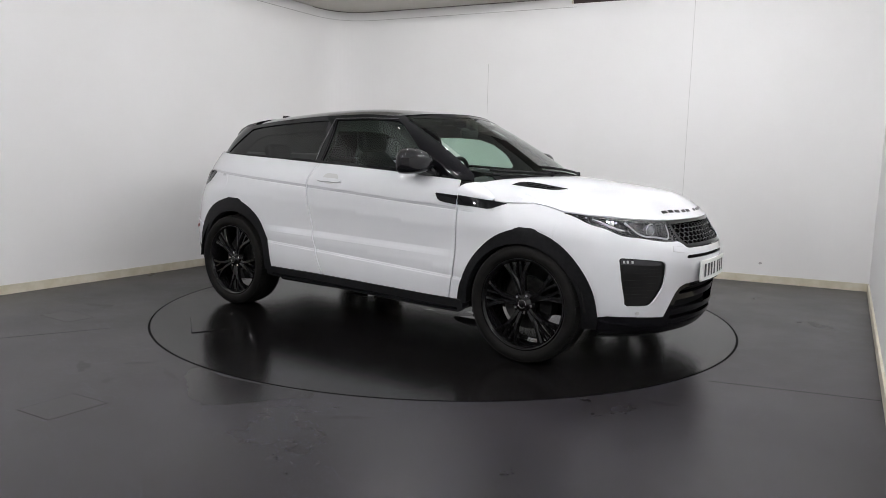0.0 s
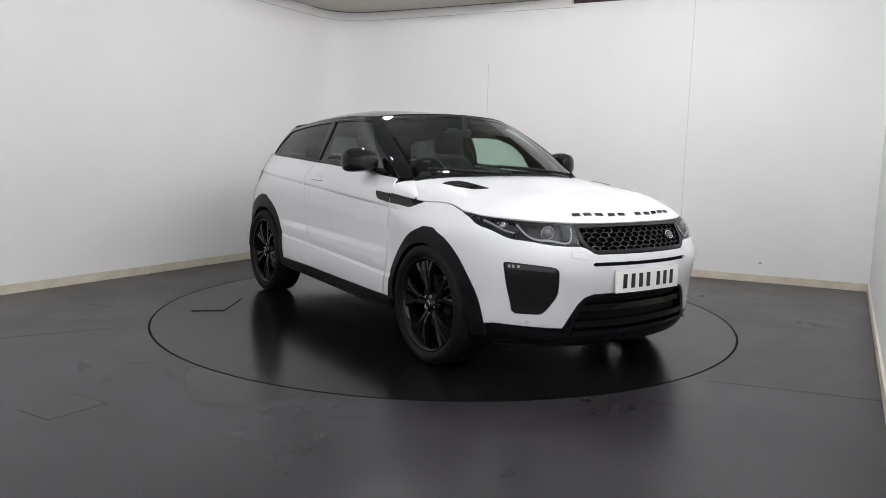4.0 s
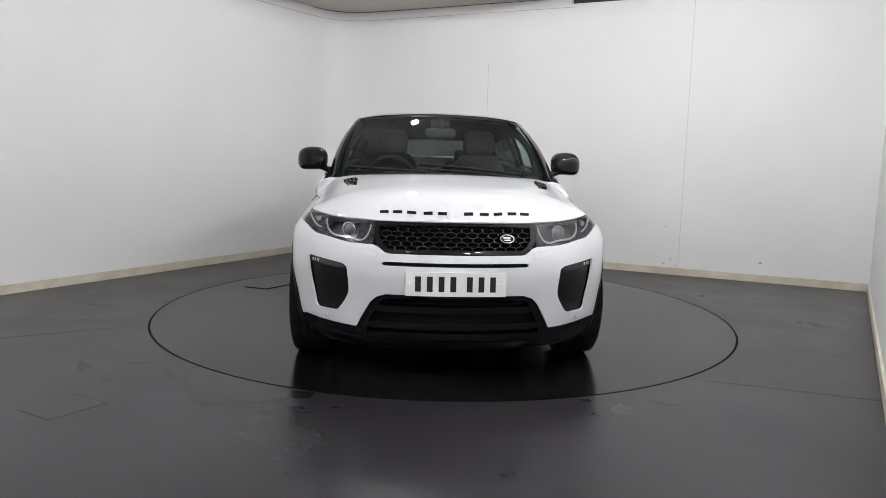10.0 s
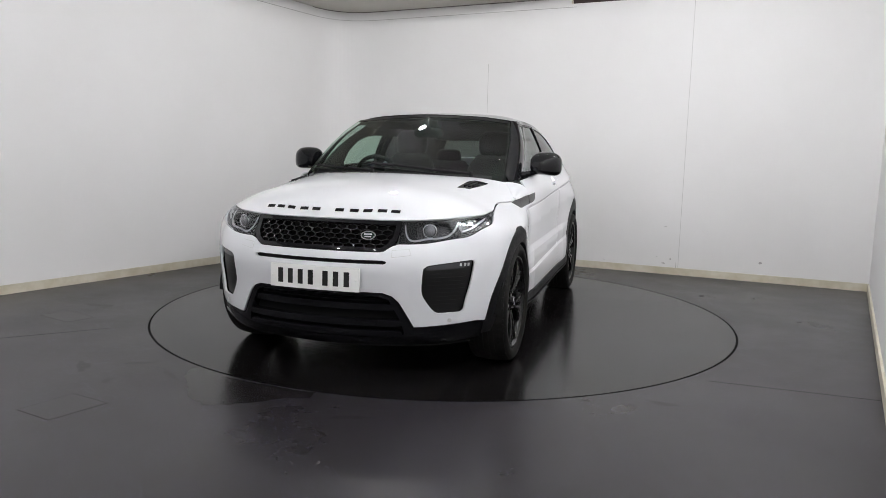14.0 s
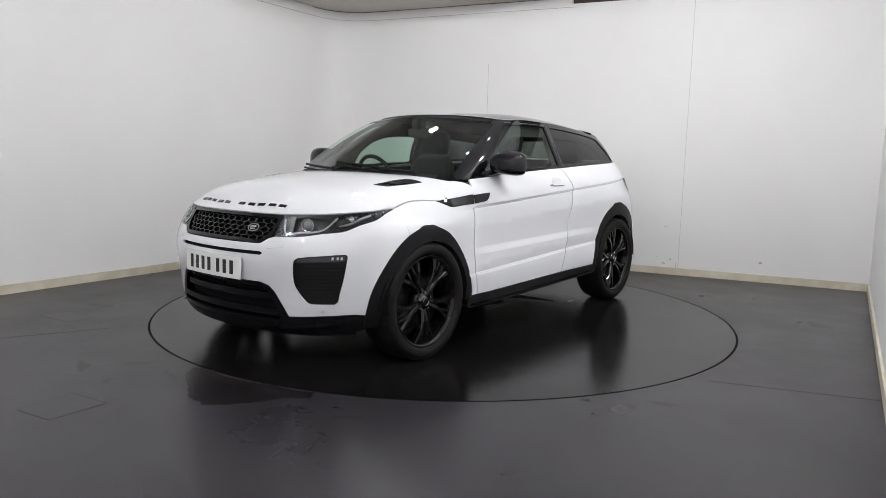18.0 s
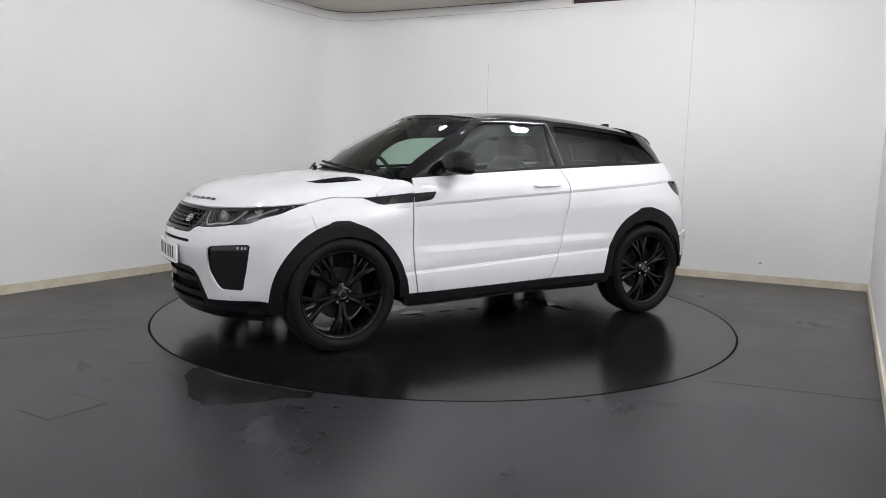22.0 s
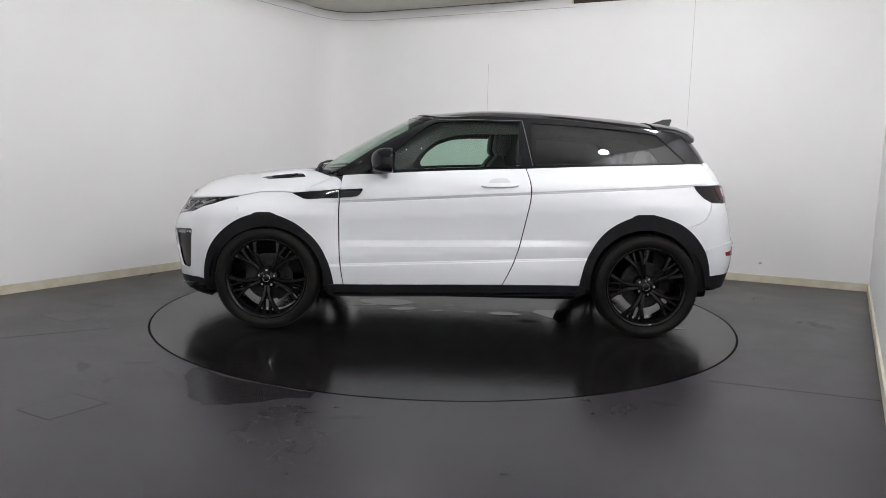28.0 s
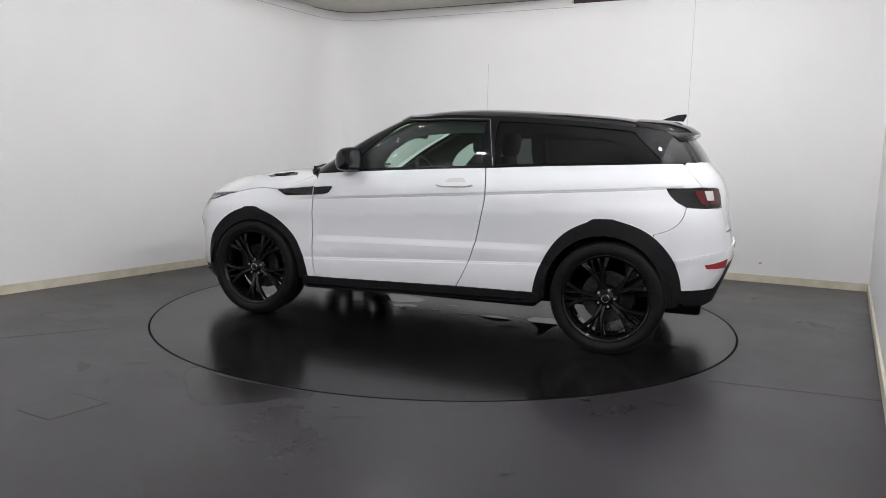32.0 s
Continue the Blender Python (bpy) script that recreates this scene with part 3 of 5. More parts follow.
# ---- panels: trimmed pieces of those surfaces, each with its own rolled-in edge ----
from mathutils.geometry import delaunay_2d_cdt


def inside(px, py, poly):
    hit = np.zeros(len(px), bool)
    n = len(poly)
    for i in range(n):
        (x0, y0), (x1, y1) = poly[i], poly[(i + 1) % n]
        if y0 == y1:
            continue
        hit ^= ((y0 > py) != (y1 > py)) & (px < (x1 - x0) * (py - y0) / (y1 - y0) + x0)
    return hit


def fill_line(poly, step, closed=True):
    out = []
    n = len(poly)
    for i in range(n if closed else n - 1):
        a, b = poly[i], poly[(i + 1) % n]
        k = max(1, int(math.ceil(math.hypot(b[0] - a[0], b[1] - a[1]) / step)))
        out += [(a[0] + (b[0] - a[0]) * j / k, a[1] + (b[1] - a[1]) * j / k) for j in range(k)]
    if not closed:
        out.append(tuple(poly[-1]))
    return out


def sheet(name, outline, fn, material, parent, holes=(), step=0.03, lines=(), thick=0.012, mirror=False, label="", core=(0, 0, 0.75)):
    """A panel: the outline (and holes) filled finely in the surface's own two coordinates, laid on it, and given a turned-in edge."""
    rims = [fill_line([tuple(p) for p in poly], step * 0.7) for poly in (outline, *holes)]
    pts, edges = [], []
    for rim in rims:
        b = len(pts)
        pts += rim
        edges += [(b + i, b + (i + 1) % len(rim)) for i in range(len(rim))]
    for line in lines:
        q = np.array(fill_line(line, step * 0.5, False))
        keep = inside(q[:, 0], q[:, 1], rims[0])
        for h in rims[1:]:
            keep &= ~inside(q[:, 0], q[:, 1], h)
        pts += [tuple(p) for p in q[keep]]
    rim_pts = np.array(pts)
    lo, hi = np.array(rims[0]).min(0), np.array(rims[0]).max(0)
    gx, gy = np.meshgrid(np.arange(lo[0] + step / 2, hi[0], step), np.arange(lo[1] + step / 2, hi[1], step * 0.9))
    gx[1::2] += step / 2
    gx, gy = gx.ravel(), gy.ravel()
    keep = inside(gx, gy, rims[0])
    for h in rims[1:]:
        keep &= ~inside(gx, gy, h)
    gx, gy = gx[keep], gy[keep]
    if len(gx):
        near = np.array([np.min((rim_pts[:, 0] - a) ** 2 + (rim_pts[:, 1] - b) ** 2) for a, b in zip(gx, gy)])
        keep = near > (step * 0.42) ** 2
        pts += list(zip(gx[keep], gy[keep]))
    v2, _, faces, _, _, _ = delaunay_2d_cdt([Vector(p) for p in pts], edges, [], 0, 1e-6)
    cen = np.array([[sum(v2[i][k] for i in f) / 3 for k in (0, 1)] for f in faces])
    ok = inside(cen[:, 0], cen[:, 1], rims[0])
    for h in rims[1:]:
        ok &= ~inside(cen[:, 0], cen[:, 1], h)
    faces = [f for f, good in zip(faces, ok) if good]
    co = [Vector(fn(v[0], v[1])) for v in v2]
    if mirror:
        co = [Vector((p.x, -p.y, p.z)) for p in co]
    h = 4e-4
    nor = []
    for v, p in zip(v2, co):
        a, b = Vector(fn(v[0] + h, v[1])), Vector(fn(v[0], v[1] + h))
        if mirror:
            a.y, b.y = -a.y, -b.y
        nor.append((a - p).cross(b - p).normalized())
    c = Vector(core)
    turn = 0.0
    for f in faces:
        a, b, d = (co[i] for i in f)
        n = (b - a).cross(d - a)
        turn += n.dot((a + b + d) / 3 - c)
    if turn < 0:
        faces = [f[::-1] for f in faces]
    big = max(faces, key=lambda f: (co[f[1]] - co[f[0]]).cross(co[f[2]] - co[f[0]]).length)
    if (co[big[1]] - co[big[0]]).cross(co[big[2]] - co[big[0]]).dot(nor[big[0]]) < 0:
        nor = [-n for n in nor]
    bm = bmesh.new()
    vs = [bm.verts.new(p) for p in co]
    nor_of = dict(zip(vs, nor))
    for f in faces:
        try:
            bm.faces.new([vs[i] for i in f])
        except ValueError:
            pass
    for f in bm.faces:
        f.smooth = True
    tops = len(bm.faces)
    edge = [e for e in bm.edges if len(e.link_faces) == 1]
    deep = {}
    for e in edge:
        for v in e.verts:
            if v not in deep:
                deep[v] = bm.verts.new(v.co - nor_of[v] * thick)
    for e in edge:
        loop = e.link_loops[0]
        a, b = loop.vert, loop.link_loop_next.vert
        bm.faces.new((b, a, deep[a], deep[b])).smooth = True
        e.smooth = False
    me = bpy.data.meshes.new(name)
    bm.to_mesh(me)
    bm.free()
    split = []
    for poly in me.polygons:
        for i in poly.vertices:
            split.append(nor[i] if poly.index < tops else (0, 0, 0))
    me.normals_split_custom_set(split)
    me.materials.append(material)
    return part(name, me, material, parent, label)


def both(name, outline, fn, material, parent, **kw):
    return [sheet(name, outline, fn, material, parent, mirror=m, **kw) for m in (False, True)]


def on_skin(out=0.0):
    return lambda s, z: skin(s, z, out)


def on_house(out=0.0):
    return lambda k, w: house(k, w, out)


def X(*pts):
    return [(sx(x), z) for x, z in pts]


def Y(*pts):
    return [(sy(y), z) for y, z in pts]


def KX(*pts):
    return [kx(x, z) for x, z in pts]


def oval(cu, cz, a, b, n=24):
    return [(cu + a * math.cos(2 * math.pi * i / n), cz + b * math.sin(2 * math.pi * i / n)) for i in range(n)]


def mirrored(half, centre=0.0):
    """Closes a half outline, given from the middle outwards and back to the middle, on the other side."""
    return list(half) + [(2 * centre - a, b) for a, b in half[::-1]]


car = thing("car", None, None, "white two-door compact SUV with black roof and black wheels", "car")

GAP = 0.004
ARCH_F = smooth_line([(1.789, .339), (1.769, .45), (1.722, .57), (1.646, .677), (1.557, .753), (1.47, .797), (1.425, .812)], 3) + \
    [(1.408, .823), (1.382, .830), (1.300, .831), (1.272, .822)] + smooth_line([(1.255, .814), (1.18, .787), (1.106, .747), (1.035, .69), (.968, .618), (.912, .52), (.876, .42), (.858, .33)], 3)
ARCH_R = smooth_line([(-.855, .368), (-.880, .493), (-.928, .61), (-1.0, .72), (-1.096, .80), (-1.195, .847)], 3) + \
    [(-1.215, .863), (-1.24, .871), (-1.35, .873), (-1.375, .866)] + smooth_line([(-1.400, .860), (-1.498, .830), (-1.595, .778), (-1.672, .707), (-1.729, .628), (-1.763, .545), (-1.782, .46), (-1.787, .385)], 3)
AF_TOP = next(i for i, p in enumerate(ARCH_F) if p[0] < 1.50)
AR_TOP = next(i for i, p in enumerate(ARCH_R) if p[0] < -1.585)


def well(cx, cz, r, a0, a1, n=18):
    return [(cx + r * math.cos(radians(a0 + (a1 - a0) * i / n)), cz + r * math.sin(radians(a0 + (a1 - a0) * i / n))) for i in range(n + 1)]


CREASE = [[(sx(x / 20), crease_z(x / 20) + o) for x in range(-37, 20)] for o in (-.017, -.010, -.005, 0, .007, .014)]
LEDGE = [[(sx(x / 20), .511 - .049 * x / 20 + o) for x in range(-19, 18)] for o in (-.013, -.006, 0, .005, .011, .018)]
FOLD = [[(sx(x / 20), fold_z(x / 20) + o) for x in range(-20, 18)] for o in (-.052, -.046, -.041, -.035, -.021, -.007, -.001, .004, .010)]
SIDE_LINES = CREASE + LEDGE + FOLD
DOOR_FRONT = smooth_line([(.809, 1.092), (.821, .95), (.823, .70), (.812, .48), (.789, .334)], 4)
DOOR_REAR = smooth_line([(-.317, .361), (-.398, .535), (-.476, .853), (-.498, 1.0), (-.488, 1.09), (-.464, 1.166)], 4)
BELT_LINE = [(-.464, 1.166), (-.2, 1.155), (.25, 1.130), (.55, 1.110), (.809, 1.092)]
both("door", X(*(DOOR_FRONT + DOOR_REAR + BELT_LINE[1:-1])), on_skin(), M_WHITE, car, lines=SIDE_LINES, label="white front door")
WING_TOP = smooth_line([(.832, .994), (1.0, .974), (1.155, .961), (1.25, .963), (1.37, .961), (1.46, .945), (1.545, .926)], 4)
both("front_wing", X(*([(x + 2 * GAP, z) for x, z in DOOR_FRONT if z < .99][::-1] + WING_TOP + [(1.5285, .86), (1.507, .783)] + ARCH_F[AF_TOP:])), on_skin(),
     M_WHITE, car, lines=SIDE_LINES, label="white front wing")
SEAM_R = smooth_line([(4.389, .790), (4.455, .810), (4.516, .842), (4.57, .902), (4.598, .960)], 4)
TAIL_EDGE = [(4.462, 1.073), (4.49, 1.03), (4.537, .988), (4.598, .960)]
both("rear_quarter", X(*([(x - 2 * GAP, z) for x, z in DOOR_REAR] + [(-.9, 1.190), (-1.4, 1.212), (-1.65, 1.223)])) + [(4.62, 1.226), (4.655, 1.215), (4.785, 1.084)]
     + TAIL_EDGE[:-1] + SEAM_R[::-1] + X(*ARCH_R[AR_TOP::-1]), on_skin(), M_WHITE, car, lines=SIDE_LINES, label="white rear quarter panel")

# front bumper
LAMP_LOW = smooth_line([(.455, .773), (.55, .775), (.66, .784), (.78, .801), (.87, .811), (.93, .832), (.99, .853), (1.06, .869), (1.13, .893), (1.20, .914), (1.258, .926)], 3)
front_half = Y((0, .731), (.35, .731), (.375, .736), (.415, .762)) + LAMP_LOW + X((1.530, .86), (1.5085, .7825)) + X(*ARCH_F[AF_TOP - 1::-1]) + \
    X((1.84, .346)) + Y((.70, .338), (.535, .328), (.50, .39), (.455, .465), (.42, .498), (.37, .515), (0, .522))
fog = smooth_line([(.889, .674), (.884, .684), (.870, .688)], 3)[:-1] + [(.870, .688), (.811, .685), (.685, .675), (.62, .667)] + smooth_line([(.606, .662), (.590, .650), (.585, .625), (.582, .54), (.586, .512), (.607, .474), (.651, .421), (.672, .406), (.700, .402)], 2) + \
    smooth_line([(.818, .403), (.834, .408), (.841, .43), (.861, .517), (.882, .631), (.889, .674)], 2)[:-1]
slot = Y((0, .690), (.37, .690), (.388, .684), (.386, .674), (.372, .670), (0, .670))
fog_right = [(-a, b) for a, b in fog]
sheet("front_bumper", mirrored(front_half), on_skin(), M_WHITE, car, holes=(fog, fog_right, mirrored(slot[:-1] + [slot[-1]])), label="white front bumper")


# ---- small unseen ceiling floodlights round the turntable; some only even out the light ----
M_PANEL = glow("lit_diffuser", (0.99, 0.985, 1.005), PANEL_GLOW)
M_FRAME = mat("lamp_housing", (0.05, 0.05, 0.05), 0.4)


def ceiling_light(size, z=LAMP_Z):
    w, l, d = size[0] / 2, size[1] / 2, size[2]
    words = "unseen broad lit panel floodlight hung from the ceiling on a rod" if w > .05 else "unseen lit box-shaped floodlight hung from the ceiling on a rod"
    lamp = thing("ceiling_light", None, None, words, "ceiling light", "hanging floodlights")
    bm = bmesh.new()
    box(bm, -w - .01, -l - .01, -.02, w + .01, l + .01, .0, .004)
    part("housing", bm, M_FRAME, lamp, "dark metal housing")
    bm = bmesh.new()
    box(bm, -w, -l, -.02 - d, w, l, -.021, .002)
    part("diffuser", bm, M_PANEL, lamp, "glowing white diffuser")
    bm = bmesh.new()
    box(bm, -.012, -.012, -.001, .012, .012, TOP - z, .002)
    part("rod", bm, M_FRAME, lamp)
    return lamp


models = {}
for x, y, rz, size in LAMP_SPOTS:
    if size in models:
        copy_thing(models[size], pose(x, y, LAMP_Z, rz=rz))
    else:
        models[size] = ceiling_light(size)
        models[size].matrix_basis = pose(x, y, LAMP_Z, rz=rz)
low = ceiling_light(SMALL, LOW_Z)
low.matrix_basis = pose(*LOW_LAMPS[0], LOW_Z, rz=60)
for x, y in LOW_LAMPS[1:]:
    copy_thing(low, pose(x, y, LOW_Z, rz=60))


M_LINER = mat("roof_lining", (0.016, 0.015, 0.0145), 0.8)
# Grey for the painted handle-recess shade, the washer gap and the parking sensors.
M_SHADE_DETAIL = mat("shade_and_detail_grey", (0.55, 0.55, 0.55), 0.4)
# bonnet and roof
def shrink(rim, mid_x, by):
    out = [(mid_x + (p[0] - mid_x) * by, p[1] * by) for p in rim]
    return out + [(a, -b) for a, b in out[-2:0:-1]]


CUT_X = 1.07
rim = [p for p in BONNET_RIM if not (p[0] < CUT_X and p[1] > .752)]
sheet("bonnet", shrink(rim, 1.70, 0.9965), bonnet, M_WHITE, car, step=0.035, label="white clamshell bonnet")


def bonnet_corner(u, v):
    """The rear corner of the bonnet, rolling down from its crown to the vent and the door; u runs forward, v upwards."""
    low = Vector(skin(sx(.8235 + (CUT_X - .0235 - .80) * u), float(np.interp(.8235 + .2465 * u, [.832, 1.0, 1.07], [.998, .978, .9715]))))
    end = skin(sx(CUT_X), .9715)
    x, y = .898 + (end[0] - .888) * u, .739 + (end[1] - .004 - .753) * u
    top = Vector(bonnet(x, y, .0008))
    mid = Vector((low.x - .035 * (1 - u) + (top.x - low.x) * .5 * u, top.y + .95 * (low.y - top.y), low.z + .96 * (top.z - low.z)))
    return tuple((1 - v) ** 2 * low + 2 * v * (1 - v) * mid + v * v * top)


both("bonnet_corner", [(0, 0), (.97, 0), (.97, 1), (0, 1)], bonnet_corner, M_WHITE, car, step=0.07, thick=0.006)
sheet("roof", shrink(ROOF_RIM, -.70, 0.998), roof, M_GLOSS, car, step=0.05, label="gloss black roof")
VENT = [(1.101, .668), (1.128, .606), (1.246, .566), (1.438, .561), (1.375, .622), (1.21, .656)]
for m in (False, True):
    v = sheet("bonnet_vent", smooth_line(VENT[:3], 3) + VENT[3:], lambda x, y: bonnet(x, y, 0.003), M_GLOSS, car, step=0.02, mirror=m, label="gloss black bonnet vent")
    for j in range(3):
        y0 = .585 + .022 * j
        sheet("slat", [(1.17 + .02 * j, y0 + .008), (1.36 - .02 * j, y0 - .006), (1.36 - .02 * j, y0 + .003), (1.17 + .02 * j, y0 + .017)], lambda x, y: bonnet(x, y, 0.009),
              M_PLASTIC, v, step=0.03, thick=0.007, mirror=m)


def lip_x(y):
    return float(np.interp(abs(y), [p[1] for p in FRONT_LIP], [p[0] for p in FRONT_LIP]))


for y0 in (-.379, -.308, -.233, -.146, -.070, .070, .155, .230, .308, .379):
    bar = [(lip_x(y0 + d) - .034 - o, y0 + d) for d, o in ((-.024, 0), (.024, 0), (.024, .015), (-.024, .015))]
    sheet("badge_bar", bar, lambda x, y: bonnet(x, y, 0.005), M_GLOSS, car, step=0.03, thick=0.006)

# windows
KC, KD = float(_k[3]), float(_k[9])
A_EDGE = KC - 0.075
frame_out = [(A_EDGE + .045, 0.0), (A_EDGE + .012, .03), (A_EDGE + .012, .15), (A_EDGE + .02, .30), (A_EDGE + .01, W_UP)] + [(A_EDGE + (KD + .10 - A_EDGE) * i / 24, W_UP) for i in range(1, 25)] + \
    [(KD + .10, .2), (KD + .12, 0.0)] + [(A_EDGE + (KD + .12 - A_EDGE) * i / 24, 0.0) for i in range(23, 0, -1)]
WIN_F = [(-.452, 1.183), (-.1, 1.164), (.25, 1.146), (.60, 1.128)] + [(.50, 1.222), (.40, 1.312), (.30, 1.395), (.225, 1.452), (.18, 1.474), (.13, 1.484)] + [(-.1, 1.492), (-.428, 1.491)]
WIN_Q = [(-.535, 1.186), (-.515, 1.488), (-.8, 1.478), (-1.1, 1.460), (-1.36, 1.436), (-1.42, 1.425), (-1.47, 1.375), (-1.62, 1.232), (-1.3, 1.219), (-.9, 1.204)]
KF, KQ = KX(*WIN_F), KX(*WIN_Q)
both("window_surround", frame_out, on_house(), M_GLOSS, car, holes=(KF, KQ), step=0.035, label="gloss black pillars and window surround")
grow = lambda poly, d: [(a + (a - np.mean([p[0] for p in poly])) * d, b + (b - np.mean([p[1] for p in poly])) * d) for a, b in poly]
both("door_glass", grow(KF, .012), on_house(-.007), M_GLASS, car, step=0.03, thick=0.004, label="green tinted side window")
LINE_F = KX((-.44, 1.16), (.28, 1.14), (.33, 1.19), (.27, 1.28), (.16, 1.36), (.04, 1.405), (-.12, 1.425), (-.43, 1.428))
LINE_Q = KX((-.56, 1.17), (-.55, 1.43), (-.9, 1.42), (-1.25, 1.40), (-1.36, 1.36), (-1.48, 1.20))
both("pillar_lining", frame_out, on_house(-.045), M_LINER, car, holes=(LINE_F, LINE_Q), step=0.05, thick=0.01, label="dark lining round the side windows")
both("quarter_glass", grow(KQ, .012), on_house(-.007), M_PRIVACY, car, step=0.035, thick=0.004, label="dark privacy glass")
both("b_pillar", KX((-.468, 1.178), (-.442, 1.487), (-.480, 1.489), (-.50, 1.182)), on_house(.003), M_GLOSS, car, step=0.05, thick=0.005)
M_TRIM = mat("bright_seal", (0.35, 0.35, 0.36), 0.25, 0.8)
EDGE_TOP = [(.155, 1.492), (-.1, 1.501), (-.445, 1.500), (-.515, 1.184)]
for a, b in zip(EDGE_TOP, EDGE_TOP[1:]):
    wide = (0, .004) if abs(a[1] - b[1]) < .1 else (-.004, 0)
    both("window_seal", KX(*[(a[0] + (b[0] - a[0]) * i / 8, a[1] + (b[1] - a[1]) * i / 8) for i in range(9)] + [(a[0] + (b[0] - a[0]) * i / 8 + wide[0], a[1] + (b[1] - a[1]) * i / 8 + wide[1]) for i in range(8, -1, -1)]),
         on_house(.004), M_TRIM, car, step=0.03, thick=0.004, label="thin bright seal round the door window")
both("waist_trim", [(A_EDGE + .16 + (KD - .02 - A_EDGE) * i / 24, .004) for i in range(25)] + [(A_EDGE + .16 + (KD - .02 - A_EDGE) * i / 24, .017) for i in range(24, -1, -1)],
     on_house(.005), M_GLOSS, car, step=0.04, thick=0.006)
screen_half = [(0, .012), (A_EDGE * .5, .008), (A_EDGE - .05, .012), (A_EDGE - .004, .034), (A_EDGE + .008, .15), (A_EDGE + .016, .30), (A_EDGE + .004, .405), (A_EDGE * .6, .412), (0, .414)]
sheet("windscreen", mirrored(screen_half), on_house(-.003), M_GLASS, car, step=0.07, thick=0.004, label="green tinted windscreen")
edge_band = [(0, .414), (A_EDGE * .6, .412), (A_EDGE - .01, .405), (A_EDGE - .01, .385), (A_EDGE * .6, .392), (0, .394)]
sheet("screen_band", mirrored(edge_band), on_house(-.0015), M_GLOSS, car, step=0.05, thick=0.003)
REAR = K_END
rear_half = [(REAR, .03), (KD + .125, .03), (KD + .105, .2), (KD + .105, .40), (REAR, .40)]
sheet("rear_window", mirrored(rear_half, REAR), on_house(-.003), M_REAR, car, step=0.07, thick=0.004, label="tinted heated rear window")

# spoiler and aerial fin
bm = bmesh.new()
prof = [(-1.42, .012), (-1.55, .018), (-1.67, .012), (-1.765, -.012), (-1.815, -.042), (-1.82, -.056), (-1.775, -.066), (-1.64, -.07)]
rows = []
for i in range(21):
    q = -1 + i / 10
    y = q * .57
    dx = .10 * q * q * abs(q)
    base = 1.522 - .05 * abs(q) ** 3
    rows.append([bm.verts.new((x + (dx if x < -1.5 else 0), y * (1 - .22 * max(0, -1.45 - x)), base + (-1.42 - x) * -.085 * 1 + dz)) for x, dz in prof])
for a, b in zip(rows, rows[1:]):
    for k in range(len(prof) - 1):
        bm.faces.new((a[k], b[k], b[k + 1], a[k + 1]))
bm.faces.new(rows[0])
bm.faces.new(rows[-1][::-1])
part("rear_spoiler", bm, M_GLOSS, car, "gloss black roof spoiler", True)
bm = bmesh.new()
fin = [(-1.545, 1.535), (-1.60, 1.556), (-1.655, 1.574), (-1.71, 1.578), (-1.715, 1.566), (-1.695, 1.525)]
left = [bm.verts.new((x, .004 + .02 * (1.58 - z) / .05, z)) for x, z in fin]
right = [bm.verts.new((x, -.004 - .02 * (1.58 - z) / .05, z)) for x, z in fin]
bm.faces.new(left)
bm.faces.new(right[::-1])
for i in range(len(fin)):
    j = (i + 1) % len(fin)
    bm.faces.new((left[i], left[j], right[j], right[i]))
part("aerial_fin", bm, M_GLOSS, car, "gloss black shark fin aerial")

# rear end
tail_out = [(4.462, 1.071), (4.49, 1.03), (4.537, .988), (4.606, .962), (4.75, .956), (4.95, .957), (5.02, .975), (5.035, 1.03), (5.03, 1.075), (4.75, 1.078)]
both("tail_lamp", tail_out, on_skin(.004), M_SMOKE, car, step=0.025, label="smoked rear lamp with red element")
M_REVERSE = mat("reversing_lens", (0.42, 0.40, 0.41), 0.15)
both("lamp_element", [(4.68, 1.062), (4.97, 1.064), (4.96, .978), (4.73, .978)], on_skin(.0065), M_TAIL, car, step=0.03, thick=0.004)
both("lamp_element", [(4.79, 1.062), (4.905, 1.062), (4.890, 1.002), (4.80, 1.004)], on_skin(.008), M_REVERSE, car, step=0.03, thick=0.004, label="pale reversing lamp")
gate = [(S_END, .80), (5.06, .80), (5.04, .95), (5.04, 1.08), (4.793, 1.084), (4.663, 1.215), (4.70, 1.235), (S_END, 1.235)]
sheet("tailgate", mirrored(gate, S_END), on_skin(), M_WHITE, car, step=0.04, label="white tailgate")
bump = [(S_END, .792), (5.05, .792), (5.03, .95), (4.75, .952), (4.604, .957)] + [(a + .007, b) for a, b in SEAM_R[::-1]][1:] + X(*ARCH_R[AR_TOP:]) + \
    [(4.60, .442), (4.83, .450), (4.90, .50), (4.97, .575), (5.05, .60), (S_END, .60)]
sheet("rear_bumper", mirrored(bump, S_END), on_skin(), M_WHITE, car, step=0.035, label="white rear bumper")
ledge = [(4.53, .61), (4.70, .640), (4.9, .660), (5.05, .675), (S_END, .680), (S_END, .715), (5.05, .703), (4.93, .687), (4.69, .667), (4.535, .637)]
sheet("bumper_ledge", ledge[:5] + [(2 * S_END - a, b) for a, b in ledge[3::-1]] + [(2 * S_END - a, b) for a, b in ledge[:5:-1]] + ledge[5:], on_skin(.010), M_WHITE, car, step=0.03, thick=0.02)
both("reflector", [(4.726, .608), (4.99, .631), (4.96, .578), (4.740, .583)], on_skin(.004), M_RED, car, step=0.03, thick=0.006, label="red rear reflector")
